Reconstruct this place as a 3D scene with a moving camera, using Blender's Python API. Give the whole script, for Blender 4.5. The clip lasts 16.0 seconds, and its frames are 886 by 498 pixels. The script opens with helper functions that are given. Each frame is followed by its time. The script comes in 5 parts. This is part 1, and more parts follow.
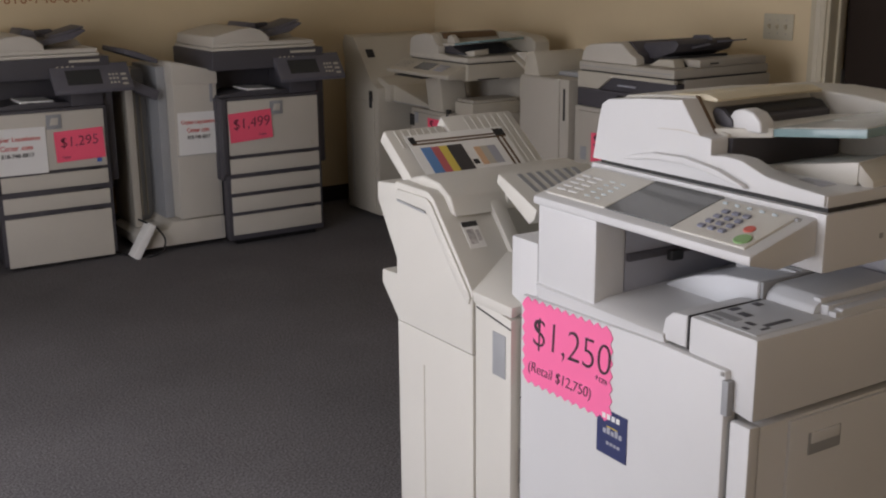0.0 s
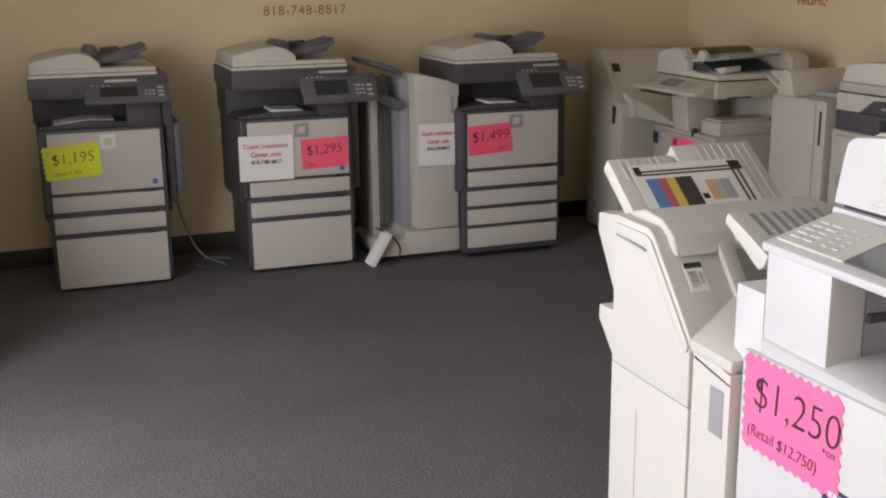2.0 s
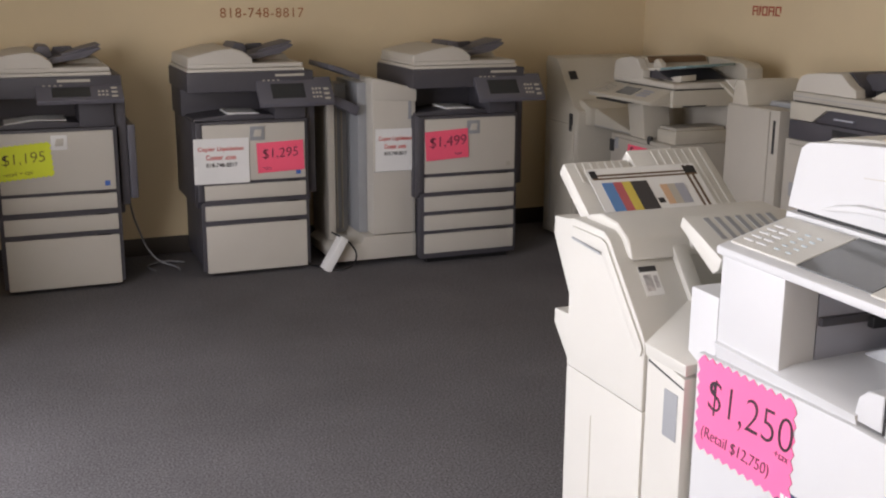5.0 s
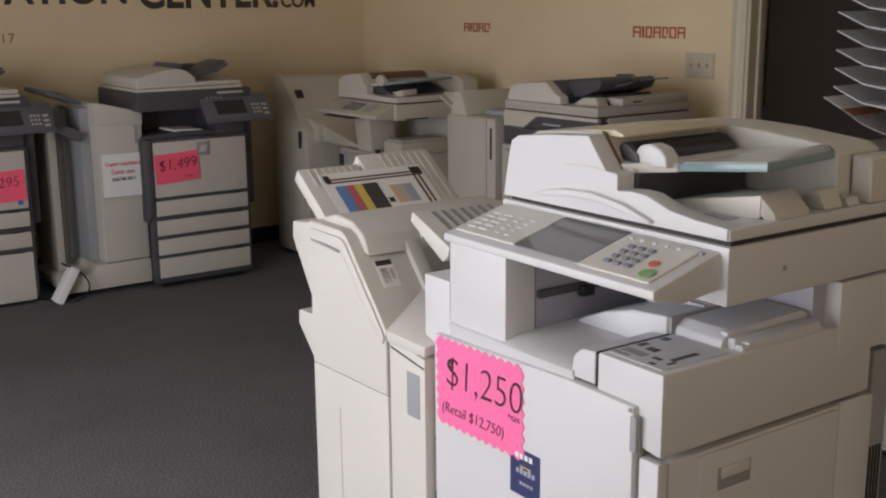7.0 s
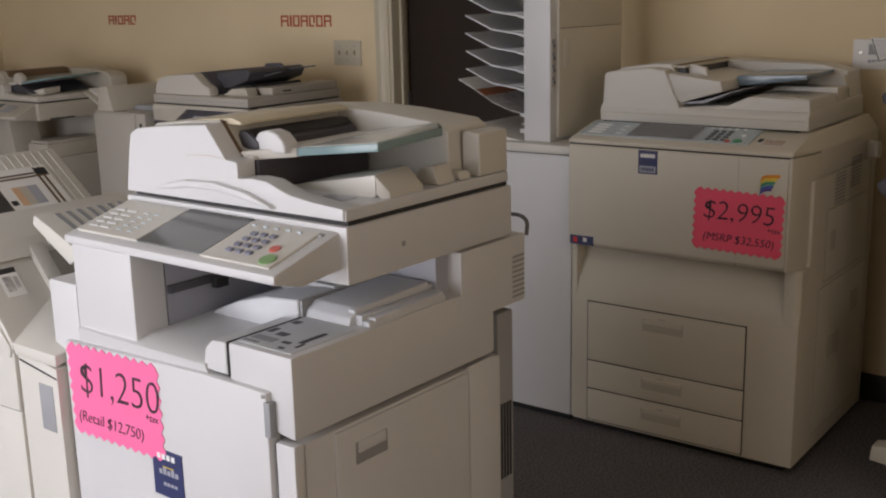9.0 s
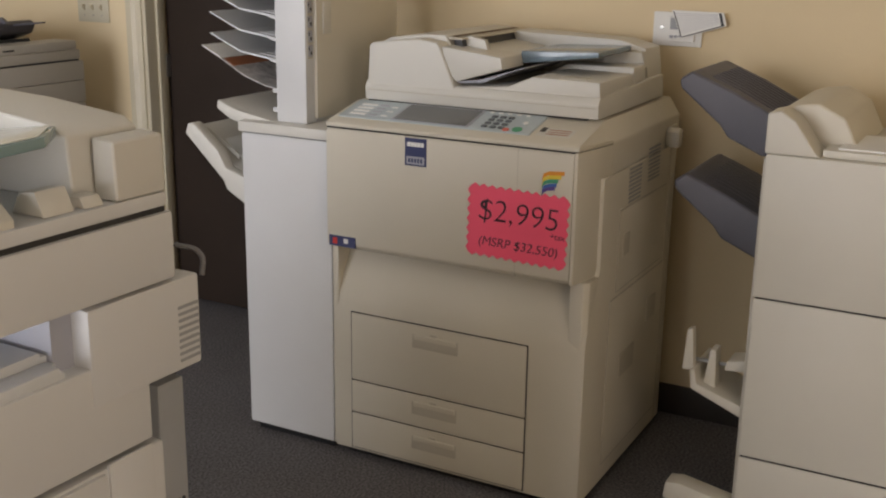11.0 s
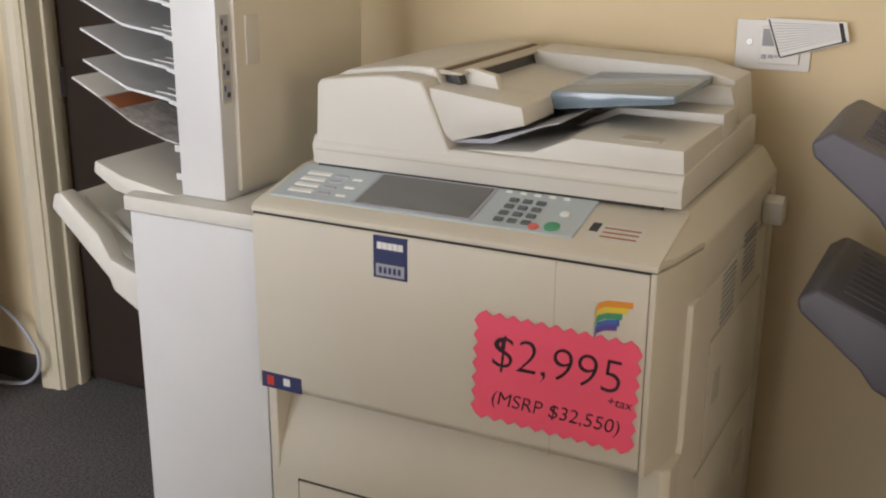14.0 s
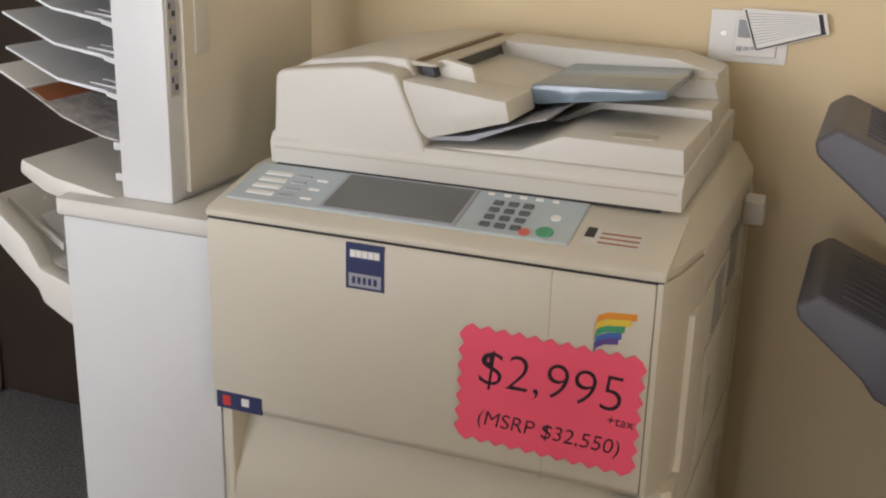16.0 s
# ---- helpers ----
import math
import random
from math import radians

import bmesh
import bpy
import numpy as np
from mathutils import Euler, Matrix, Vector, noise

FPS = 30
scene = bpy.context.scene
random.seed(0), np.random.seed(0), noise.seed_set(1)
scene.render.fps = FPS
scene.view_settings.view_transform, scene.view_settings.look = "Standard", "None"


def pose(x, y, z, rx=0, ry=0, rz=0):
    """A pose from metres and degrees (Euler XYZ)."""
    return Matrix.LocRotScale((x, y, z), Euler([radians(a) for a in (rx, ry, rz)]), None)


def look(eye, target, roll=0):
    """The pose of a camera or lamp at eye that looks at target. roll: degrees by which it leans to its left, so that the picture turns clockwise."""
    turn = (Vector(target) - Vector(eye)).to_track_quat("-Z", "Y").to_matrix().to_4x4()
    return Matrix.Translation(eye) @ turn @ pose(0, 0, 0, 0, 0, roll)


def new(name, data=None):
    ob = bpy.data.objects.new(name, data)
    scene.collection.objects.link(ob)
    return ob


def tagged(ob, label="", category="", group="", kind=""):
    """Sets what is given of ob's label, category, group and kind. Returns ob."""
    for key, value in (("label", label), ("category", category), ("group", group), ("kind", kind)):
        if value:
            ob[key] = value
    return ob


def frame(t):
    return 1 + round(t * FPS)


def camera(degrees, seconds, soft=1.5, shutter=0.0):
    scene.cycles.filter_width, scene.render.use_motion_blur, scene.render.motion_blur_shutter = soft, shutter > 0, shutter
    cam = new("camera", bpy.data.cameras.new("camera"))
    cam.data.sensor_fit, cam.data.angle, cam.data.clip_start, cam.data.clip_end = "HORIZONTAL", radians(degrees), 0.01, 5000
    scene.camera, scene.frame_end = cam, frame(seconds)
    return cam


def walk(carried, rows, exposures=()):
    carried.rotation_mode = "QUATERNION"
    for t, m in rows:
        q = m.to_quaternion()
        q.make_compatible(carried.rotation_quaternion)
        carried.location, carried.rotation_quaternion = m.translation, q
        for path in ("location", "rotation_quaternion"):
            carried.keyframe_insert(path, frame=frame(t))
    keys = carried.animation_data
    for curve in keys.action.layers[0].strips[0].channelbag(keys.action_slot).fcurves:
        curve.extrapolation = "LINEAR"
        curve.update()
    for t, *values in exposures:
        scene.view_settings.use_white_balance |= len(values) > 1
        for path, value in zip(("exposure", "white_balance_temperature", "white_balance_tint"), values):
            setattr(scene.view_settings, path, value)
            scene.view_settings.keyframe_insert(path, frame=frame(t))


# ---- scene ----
cam = camera(44.0, 16.0, soft=2.1)
PATH = [
    (0, (-0.075, -0.04, 1.491), (0.987, 1.577, 0.983), -0.5),
    (0.5, (-0.077, -0.016, 1.493), (0.961, 1.615, 0.983), -0.6),
    (1, (-0.045, 0.006, 1.506), (0.835, 1.732, 1.009), -1.8),
    (1.5, (-0.004, 0.007, 1.522), (0.729, 1.804, 1.035), -0.5),
    (2, (0.05, 0.043, 1.516), (0.714, 1.864, 1.025), -0.7),
    (2.5, (0.059, 0.059, 1.514), (0.654, 1.902, 1.012), -0.8),
    (3, (0.056, 0.082, 1.513), (0.62, 1.935, 1.015), -0.5),
    (5.5, (0.058, 0.032, 1.497), (0.907, 1.782, 1.031), 0.1),
    (6, (0.041, 0.005, 1.493), (1.019, 1.69, 1.04), -0.4),
    (6.5, (0.013, -0.019, 1.486), (1.093, 1.608, 1.053), -0.6),
    (7, (-0.011, -0.054, 1.48), (1.148, 1.516, 1.043), -0.5),
    (7.5, (-0.03, -0.101, 1.473), (1.232, 1.385, 1.029), -0.8),
    (8, (-0.025, -0.118, 1.468), (1.322, 1.292, 1.025), -0.8),
    (8.5, (0.003, -0.132, 1.47), (1.445, 1.177, 1.016), -0.5),
    (9, (0.064, -0.129, 1.471), (1.619, 1.041, 1.01), -1.3),
    (9.5, (0.168, -0.103, 1.471), (1.818, 0.934, 1.024), -0.1),
    (10, (0.298, -0.061, 1.468), (1.993, 0.894, 1.004), 0.4),
    (12.5, (1.271, 0.233, 1.478), (2.963, 1.1, 0.856), 1.3),
    (13, (1.391, 0.417, 1.5), (3.125, 1.211, 0.898), 0.4),
    (13.5, (1.491, 0.49, 1.499), (3.209, 1.309, 0.886), 0.1),
    (14, (1.632, 0.515, 1.504), (3.329, 1.382, 0.896), 0.3),
    (14.5, (1.71, 0.533, 1.493), (3.422, 1.377, 0.896), 1.0),
    (15, (1.709, 0.645, 1.495), (3.46, 1.394, 0.883), -0.4),
    (15.5, (1.704, 0.697, 1.487), (3.478, 1.379, 0.866), 1.6),
    (16, (1.713, 0.696, 1.485), (3.481, 1.39, 0.86), 1.5),
]
walk(cam, [(t, look(eye, target, roll)) for t, eye, target, roll in PATH],
     exposures=[(0.0, -0.7, 7150, 24), (1.0, -0.6, 7150, 24), (1.5, -0.38, 7150, 24), (2.0, -0.12, 7150, 24), (3.0, 0.08, 7150, 25), (5.5, -0.17, 7150, 24), (6.5, -0.44, 7150, 24), (7.0, -0.47, 7150, 24), (9.0, -0.42, 7150, 24), (9.5, -0.28, 7150, 24), (10.0, -0.08, 7150, 23), (12.5, 0.80, 7100, 20), (14.5, 0.80, 7050, 20), (16.0, 0.80, 7000, 20)])

# ---- world and light ----
world = bpy.data.worlds.new("sky")
scene.world = world
world.use_nodes = True
wn = world.node_tree.nodes
sky = wn.new("ShaderNodeTexSky")
sky.sky_type = "NISHITA"
sky.sun_disc = False
sky.sun_elevation = radians(42)
sky.sun_rotation = radians(60)
wn["Background"].inputs["Strength"].default_value = 0.1
world.node_tree.links.new(sky.outputs[0], wn["Background"].inputs["Color"])

sun_data = bpy.data.lights.new("sun", "SUN")
sun_data.energy = 2.5
sun_data.angle = radians(0.5)
sun_data.color = (1.0, 0.95, 0.88)
sun_lamp = new("sun", sun_data)
sun_lamp.matrix_world = look((6, 0, 9), (0, 1, 0))


def window_lamp(name, m, w, h, power, colour):
    data = bpy.data.lights.new(name, "AREA")
    data.shape, data.size, data.size_y, data.energy, data.color = "RECTANGLE", w, h, power, colour
    ob = new(name, data)
    ob.matrix_world = m
    return ob


# daylight that the shop window lets in
window_lamp("window_daylight", look((-1.31, 2.4, 1.2), (0.6, 2.4, 0.8)), 2.7, 1.95, 126, (0.82, 0.92, 1.0))
window_lamp("front_daylight", look((0.3, -1.95, 1.4), (0.8, 0.6, 1.0)), 1.4, 1.6, 18, (1.0, 0.90, 0.72))


# ---- materials ----
def mat(name, colour, rough=0.5, metal=0.0, var=0.08, scale=6.0, bump=0.0, grain=400.0, spec=0.5, warm=0.0):
    m = bpy.data.materials.new(name)
    m.use_nodes = True
    nt = m.node_tree
    b = nt.nodes["Principled BSDF"]
    b.inputs["Roughness"].default_value = rough
    b.inputs["Metallic"].default_value = metal
    b.inputs["Specular IOR Level"].default_value = spec
    co = nt.nodes.new("ShaderNodeTexCoord")
    n1 = nt.nodes.new("ShaderNodeTexNoise")
    n1.inputs["Scale"].default_value = scale
    n1.inputs["Detail"].default_value = 6
    n1.inputs["Roughness"].default_value = 0.6
    nt.links.new(co.outputs["Object"], n1.inputs["Vector"])
    ramp = nt.nodes.new("ShaderNodeValToRGB")
    c = Vector(colour)
    lo, hi = c * (1 - var), c * (1 + var)
    ramp.color_ramp.elements[0].position, ramp.color_ramp.elements[1].position = 0.3, 0.72
    ramp.color_ramp.elements[0].color = (lo[0], lo[1] * (1 - warm * 0.3), lo[2] * (1 - warm), 1)
    ramp.color_ramp.elements[1].color = (min(hi[0], 1), min(hi[1], 1), min(hi[2], 1), 1)
    nt.links.new(n1.outputs["Fac"], ramp.inputs["Fac"])
    nt.links.new(ramp.outputs["Color"], b.inputs["Base Color"])
    if bump:
        n2 = nt.nodes.new("ShaderNodeTexNoise")
        n2.inputs["Scale"].default_value = grain
        n2.inputs["Detail"].default_value = 3
        nt.links.new(co.outputs["Object"], n2.inputs["Vector"])
        bp = nt.nodes.new("ShaderNodeBump")
        bp.inputs["Strength"].default_value = bump
        bp.inputs["Distance"].default_value = 0.002
        nt.links.new(n2.outputs["Fac"], bp.inputs["Height"])
        nt.links.new(bp.outputs["Normal"], b.inputs["Normal"])
        r2 = nt.nodes.new("ShaderNodeMapRange")
        r2.inputs["To Min"].default_value, r2.inputs["To Max"].default_value = max(rough - 0.08, 0.05), min(rough + 0.1, 1)
        nt.links.new(n1.outputs["Fac"], r2.inputs["Value"])
        nt.links.new(r2.outputs["Result"], b.inputs["Roughness"])
    return m


def carpet_mat():
    m = mat("carpet", (0.132, 0.126, 0.127), 0.92, var=0.16, scale=1.3, bump=0.4, grain=210, spec=0.2)
    nt = m.node_tree
    b = nt.nodes["Principled BSDF"]
    base = b.inputs["Base Color"].links[0].from_socket
    co = nt.nodes["Texture Coordinate"]
    n3 = nt.nodes.new("ShaderNodeTexNoise")
    n3.inputs["Scale"].default_value = 140
    n3.inputs["Detail"].default_value = 2
    nt.links.new(co.outputs["Object"], n3.inputs["Vector"])
    rp = nt.nodes.new("ShaderNodeValToRGB")
    rp.color_ramp.elements[0].position, rp.color_ramp.elements[1].position = 0.35, 0.7
    rp.color_ramp.elements[0].color = (0.58, 0.58, 0.59, 1)
    rp.color_ramp.elements[1].color = (1.5, 1.5, 1.57, 1)
    nt.links.new(n3.outputs["Fac"], rp.inputs["Fac"])
    mx = nt.nodes.new("ShaderNodeMixRGB")
    mx.blend_type = "MULTIPLY"
    mx.inputs["Fac"].default_value = 1
    nt.links.new(base, mx.inputs["Color1"])
    nt.links.new(rp.outputs["Color"], mx.inputs["Color2"])
    nt.links.new(mx.outputs["Color"], b.inputs["Base Color"])
    return m


M_CARPET = carpet_mat()
M_WALL = mat("wall_paint", (0.69, 0.565, 0.37), 0.75, var=0.05, scale=1.1, bump=0.25, grain=140, spec=0.25)
M_CEIL = mat("ceiling_paint", (0.72, 0.70, 0.64), 0.9, var=0.03, bump=0.4, grain=60)
M_BASE = mat("baseboard_vinyl", (0.035, 0.028, 0.024), 0.5, var=0.2)
M_TRIM = mat("trim_paint", (0.52, 0.46, 0.335), 0.45, var=0.05, bump=0.05)
M_DOOR = mat("brown_door", (0.026, 0.016, 0.011), 0.6, var=0.25, scale=3, bump=0.1, grain=120, spec=0.3)
M_WHITE = mat("white_plastic", (0.605, 0.61, 0.61), 0.42, var=0.025, scale=2.5, bump=0.12, grain=900)
M_CREAM = mat("cream_plastic", (0.54, 0.51, 0.45), 0.45, var=0.03, scale=2.5, bump=0.15, grain=900)
M_IVORY = mat("ivory_plastic", (0.595, 0.58, 0.53), 0.42, var=0.03, scale=2.5, bump=0.15, grain=900)
M_ECRU = mat("ecru_plastic", (0.56, 0.53, 0.455), 0.45, var=0.035, scale=2.5, bump=0.15, grain=900)
M_BEIGE = mat("beige_plastic", (0.60, 0.56, 0.47), 0.45, var=0.03, scale=2.2, bump=0.15, grain=900)
M_OLD = mat("aged_and_shaded_plastic", (0.49, 0.455, 0.38), 0.5, var=0.05, scale=3, bump=0.15, grain=800)
M_PUTTY = mat("putty_plastic", (0.43, 0.40, 0.345), 0.5, var=0.04, scale=3, bump=0.15, grain=800)
M_GREY = mat("charcoal_plastic", (0.066, 0.063, 0.073), 0.5, var=0.1, scale=3, bump=0.15, grain=700)
M_SLATE = mat("slate_plastic", (0.105, 0.102, 0.12), 0.5, var=0.12, scale=4, bump=0.3, grain=500)
M_PANEL = mat("panel_grey", (0.44, 0.51, 0.54), 0.4, var=0.03)
M_SHADE = mat("grey_and_recess_shade", (0.30, 0.31, 0.32), 0.5, var=0.05)
M_BLACK = mat("black_plastic", (0.012, 0.012, 0.013), 0.4, var=0.2)
M_SEAM = mat("seam_shadow_gap", (0.03, 0.03, 0.03), 0.8, var=0.1)
M_LCD = mat("lcd_glass", (0.14, 0.145, 0.145), 0.12, var=0.04)
M_LCDDARK = mat("dark_lcd_glass", (0.03, 0.032, 0.033), 0.15, var=0.1)
M_SMOKE = mat("smoke_blue_plastic", (0.16, 0.22, 0.27), 0.15, var=0.1)
M_TEAL = mat("smoke_teal_plastic", (0.20, 0.30, 0.31), 0.15, var=0.08)
# whitish reflection on the teal tray, as a pale colour
M_TRAYGLOSS = mat("painted_tray_gloss", (0.56, 0.58, 0.54), 0.2, var=0.06, scale=9)
M_PINK = mat("pink_card", (0.98, 0.115, 0.20), 0.7, var=0.04, scale=4)
M_HOTPINK = mat("hot_pink_card", (0.95, 0.16, 0.36), 0.7, var=0.04, scale=4)
M_YELLOW = mat("yellow_card", (0.72, 0.80, 0.05), 0.7, var=0.04)
M_AGED = mat("yellowed_plastic", (0.60, 0.53, 0.38), 0.45, var=0.05)
M_PALE = mat("pale_grey_plastic", (0.58, 0.60, 0.62), 0.42, var=0.03, scale=3, bump=0.1, grain=900)
M_PAPER = mat("paper", (0.78, 0.78, 0.76), 0.8, var=0.03)
M_PAPERGREY = mat("printed_paper", (0.47, 0.45, 0.44), 0.8, var=0.4, scale=45)
M_INK = mat("marker_ink", (0.03, 0.012, 0.02), 0.6, var=0.1)
M_REDTEXT = mat("red_vinyl_letter", (0.42, 0.06, 0.03), 0.5, var=0.1)
M_BROWNTEXT = mat("brown_vinyl_letter", (0.36, 0.12, 0.045), 0.5, var=0.1)
M_DARKTEXT = mat("dark_vinyl_letter", (0.05, 0.04, 0.03), 0.5, var=0.1)
M_NAVY = mat("navy_sticker", (0.03, 0.04, 0.12), 0.4, var=0.1)
M_STICKER = mat("grey_sticker_and_bay_shade", (0.36, 0.37, 0.42), 0.4, var=0.05)
M_RED = mat("red_print", (0.6, 0.04, 0.03), 0.6, var=0.1)
M_ORANGE = mat("orange_print", (0.75, 0.28, 0.03), 0.6)
M_GREEN = mat("green_button", (0.05, 0.32, 0.17), 0.4)
M_LIME = mat("pale_green_button", (0.22, 0.40, 0.17), 0.4)
M_REDBUT = mat("red_button", (0.62, 0.13, 0.10), 0.4)
M_BUTTON = mat("blue_grey_button", (0.20, 0.21, 0.27), 0.4)
M_BUTTON2 = mat("dark_button", (0.10, 0.115, 0.125), 0.4)
M_BLUE = mat("blue_print", (0.05, 0.14, 0.45), 0.6)
M_PURPLE = mat("violet_print", (0.12, 0.07, 0.28), 0.6)
M_YELLOWPRINT = mat("yellow_print", (0.75, 0.55, 0.06), 0.6)
M_BROWNPRINT = mat("brown_print", (0.12, 0.07, 0.035), 0.6)
M_SKYPRINT = mat("faded_blue_print", (0.10, 0.24, 0.50), 0.6)
M_ROSEPRINT = mat("faded_red_print", (0.52, 0.12, 0.13), 0.6)
M_SUNPRINT = mat("faded_yellow_print", (0.66, 0.52, 0.10), 0.6)
M_SOOTPRINT = mat("faded_black_print", (0.05, 0.045, 0.045), 0.6)
M_PEACHPRINT = mat("faded_orange_print", (0.62, 0.40, 0.25), 0.6)
M_SWITCH = mat("switch_ivory", (0.52, 0.48, 0.37), 0.4, var=0.03)
M_METAL = mat("dull_metal", (0.35, 0.34, 0.32), 0.35, metal=0.9, var=0.1)
M_CABLE = mat("grey_cable", (0.16, 0.16, 0.17), 0.5, var=0.1)
M_GLASS = bpy.data.materials.new("clear_pane")
M_GLASS.use_nodes = True
M_GLASS.node_tree.nodes["Principled BSDF"].inputs["Transmission Weight"].default_value = 1
M_GLASS.node_tree.nodes["Principled BSDF"].inputs["Roughness"].default_value = 0.0


# ---- mesh helpers ----
def box(bm, x0, x1, y0, y1, z0, z1):
    vs = [bm.verts.new((x, y, z)) for z in (z0, z1) for x, y in ((x0, y0), (x1, y0), (x1, y1), (x0, y1))]
    for q in ((0, 3, 2, 1), (4, 5, 6, 7), (0, 1, 5, 4), (1, 2, 6, 5), (2, 3, 7, 6), (3, 0, 4, 7)):
        bm.faces.new([vs[i] for i in q])
    return vs


def prism(bm, pts, axis, a, b):
    """A flat outline pushed along an axis from a to b. Outlines: (y, z) for x, (x, z) for y, (x, y) for z."""
    def at(p, d):
        return {"x": (d, p[0], p[1]), "y": (p[0], d, p[1]), "z": (p[0], p[1], d)}[axis]
    lo = [bm.verts.new(at(p, a)) for p in pts]
    hi = [bm.verts.new(at(p, b)) for p in pts]
    bm.faces.new(lo)
    bm.faces.new(hi[::-1])
    n = len(pts)
    for i in range(n):
        bm.faces.new((lo[i], hi[i], hi[(i + 1) % n], lo[(i + 1) % n]))
    return lo + hi


def cylinder(bm, r, m, depth, seg=14):
    bmesh.ops.create_cone(bm, cap_ends=True, segments=seg, radius1=r, radius2=r, depth=depth, matrix=m)


def part(name, bm, material, parent=None, label="", bevel=0.0, seg=2):
    if bevel:
        bmesh.ops.recalc_face_normals(bm, faces=bm.faces)
        edges = [e for e in bm.edges if len(e.link_faces) == 2 and e.calc_face_angle(0) > 0.5]
        bmesh.ops.bevel(bm, geom=edges, offset=bevel, segments=seg, profile=0.6, affect="EDGES", clamp_overlap=True)
    bmesh.ops.recalc_face_normals(bm, faces=bm.faces)
    me = bpy.data.meshes.new(name)
    bm.to_mesh(me)
    bm.free()
    if bevel or len(me.polygons) > 12:
        me.polygons.foreach_set("use_smooth", [True] * len(me.polygons))
        me.set_sharp_from_angle(angle=radians(32))
    me.materials.append(material)
    ob = new(name, me)
    if parent is not None:
        ob.parent = parent
    if label:
        tagged(ob, label)
    return ob


def pbox(name, material, parent, dims, bevel=0.004, label=""):
    bm = bmesh.new()
    box(bm, *dims)
    return part(name, bm, material, parent, label, bevel)


def pprism(name, material, parent, pts, axis, a, b, bevel=0.004, label="", seg=2):
    bm = bmesh.new()
    prism(bm, pts, axis, a, b)
    return part(name, bm, material, parent, label, bevel, seg)


def slab(name, material, parent, top, thick, bevel=0.002, label=""):
    """A sheet of even thickness under the corners of its top face."""
    bm = bmesh.new()
    hi = [bm.verts.new(c) for c in top]
    lo = [bm.verts.new((c[0], c[1], c[2] - thick)) for c in top]
    bm.faces.new(hi)
    bm.faces.new(lo[::-1])
    n = len(top)
    for i in range(n):
        bm.faces.new((hi[i], lo[i], lo[(i + 1) % n], hi[(i + 1) % n]))
    return part(name, bm, material, parent, label, bevel)


def thing(name, m, label, category, group=""):
    ob = new(name)
    ob.empty_display_size = 0.1
    ob.matrix_world = m
    return tagged(ob, label, category, group)


def lettering(text, size, material, parent, m, name="lettering", depth=0.0006, shear=0.0, space=1.0, thin=0.0):
    cu = bpy.data.curves.new("text", "FONT")
    cu.body, cu.size, cu.extrude, cu.shear, cu.space_character, cu.offset = text, size, depth, shear, space, thin
    tmp = bpy.data.objects.new("text", cu)
    me = bpy.data.meshes.new_from_object(tmp)
    bpy.data.objects.remove(tmp)
    me.name = name
    me.materials.clear()
    me.materials.append(material)
    ob = new(name, me)
    ob.parent = parent
    ob.matrix_local = m
    return ob


def fit_lettering(text, w, h, material, parent, m, thin=0.0, name="lettering"):
    """Writing stretched to w metres wide and h metres high, from its lower left corner."""
    ob = lettering(text, 1.0, material, parent, m, name, thin=thin)
    xs, ys = [v.co.x for v in ob.data.vertices], [v.co.y for v in ob.data.vertices]
    x0, y0 = min(xs), min(ys)
    kx, ky = w / (max(xs) - x0), h / (max(ys) - y0)
    for v in ob.data.vertices:
        v.co = ((v.co.x - x0) * kx, (v.co.y - y0) * ky, v.co.z)
    return ob


def tube(name, pts, r, material, parent=None, label=""):
    cu = bpy.data.curves.new(name, "CURVE")
    cu.dimensions, cu.bevel_depth, cu.bevel_resolution, cu.resolution_u = "3D", r, 2, 6
    sp = cu.splines.new("BEZIER")
    sp.bezier_points.add(len(pts) - 1)
    for bp, p in zip(sp.bezier_points, pts):
        bp.co = p
        bp.handle_left_type = bp.handle_right_type = "AUTO"
    tmp = bpy.data.objects.new(name, cu)
    me = bpy.data.meshes.new_from_object(tmp)
    bpy.data.objects.remove(tmp)
    me.name = name
    me.materials.clear()
    me.materials.append(material)
    ob = new(name, me)
    if parent is not None:
        ob.parent = parent
    if label:
        tagged(ob, label)
    return ob


# ---- the room ----
XR, YB, XL, YF, ZC = 3.94, 6.15, -1.4, -2.05, 2.62


def structure(name, material, boxes, label):
    bm = bmesh.new()
    for b in boxes:
        box(bm, *b)
    return tagged(part(name, bm, material), label, kind="structure")


structure("floor", M_CARPET, [(XL - 0.12, 4.2, YF - 0.12, YB + 0.12, -0.12, 0.0)], "dark grey speckled low-pile carpet floor")
structure("ceiling", M_CEIL, [(XL - 0.12, 4.2, YF - 0.12, YB + 0.12, ZC, ZC + 0.1)], "plain off-white ceiling")
structure("wall_back", M_WALL, [(XL - 0.12, 4.06, YB, YB + 0.12, 0, ZC)], "cream painted back wall of the showroom")
DY0, DY1, DZ = 2.14, 3.06, 2.06
structure("wall_right", M_WALL, [(XR, XR + 0.12, YF, DY0, 0, ZC), (XR, XR + 0.12, DY1, YB, 0, ZC), (XR, XR + 0.12, DY0, DY1, DZ, ZC)],
          "cream painted side wall with a doorway")
structure("wall_front", M_WALL, [(XL, -0.5, YF - 0.12, YF, 0, ZC), (1.1, 4.06, YF - 0.12, YF, 0, ZC), (-0.5, 1.1, YF - 0.12, YF, 0, 0.6), (-0.5, 1.1, YF - 0.12, YF, 2.25, ZC)],
          "cream painted front wall with a window")
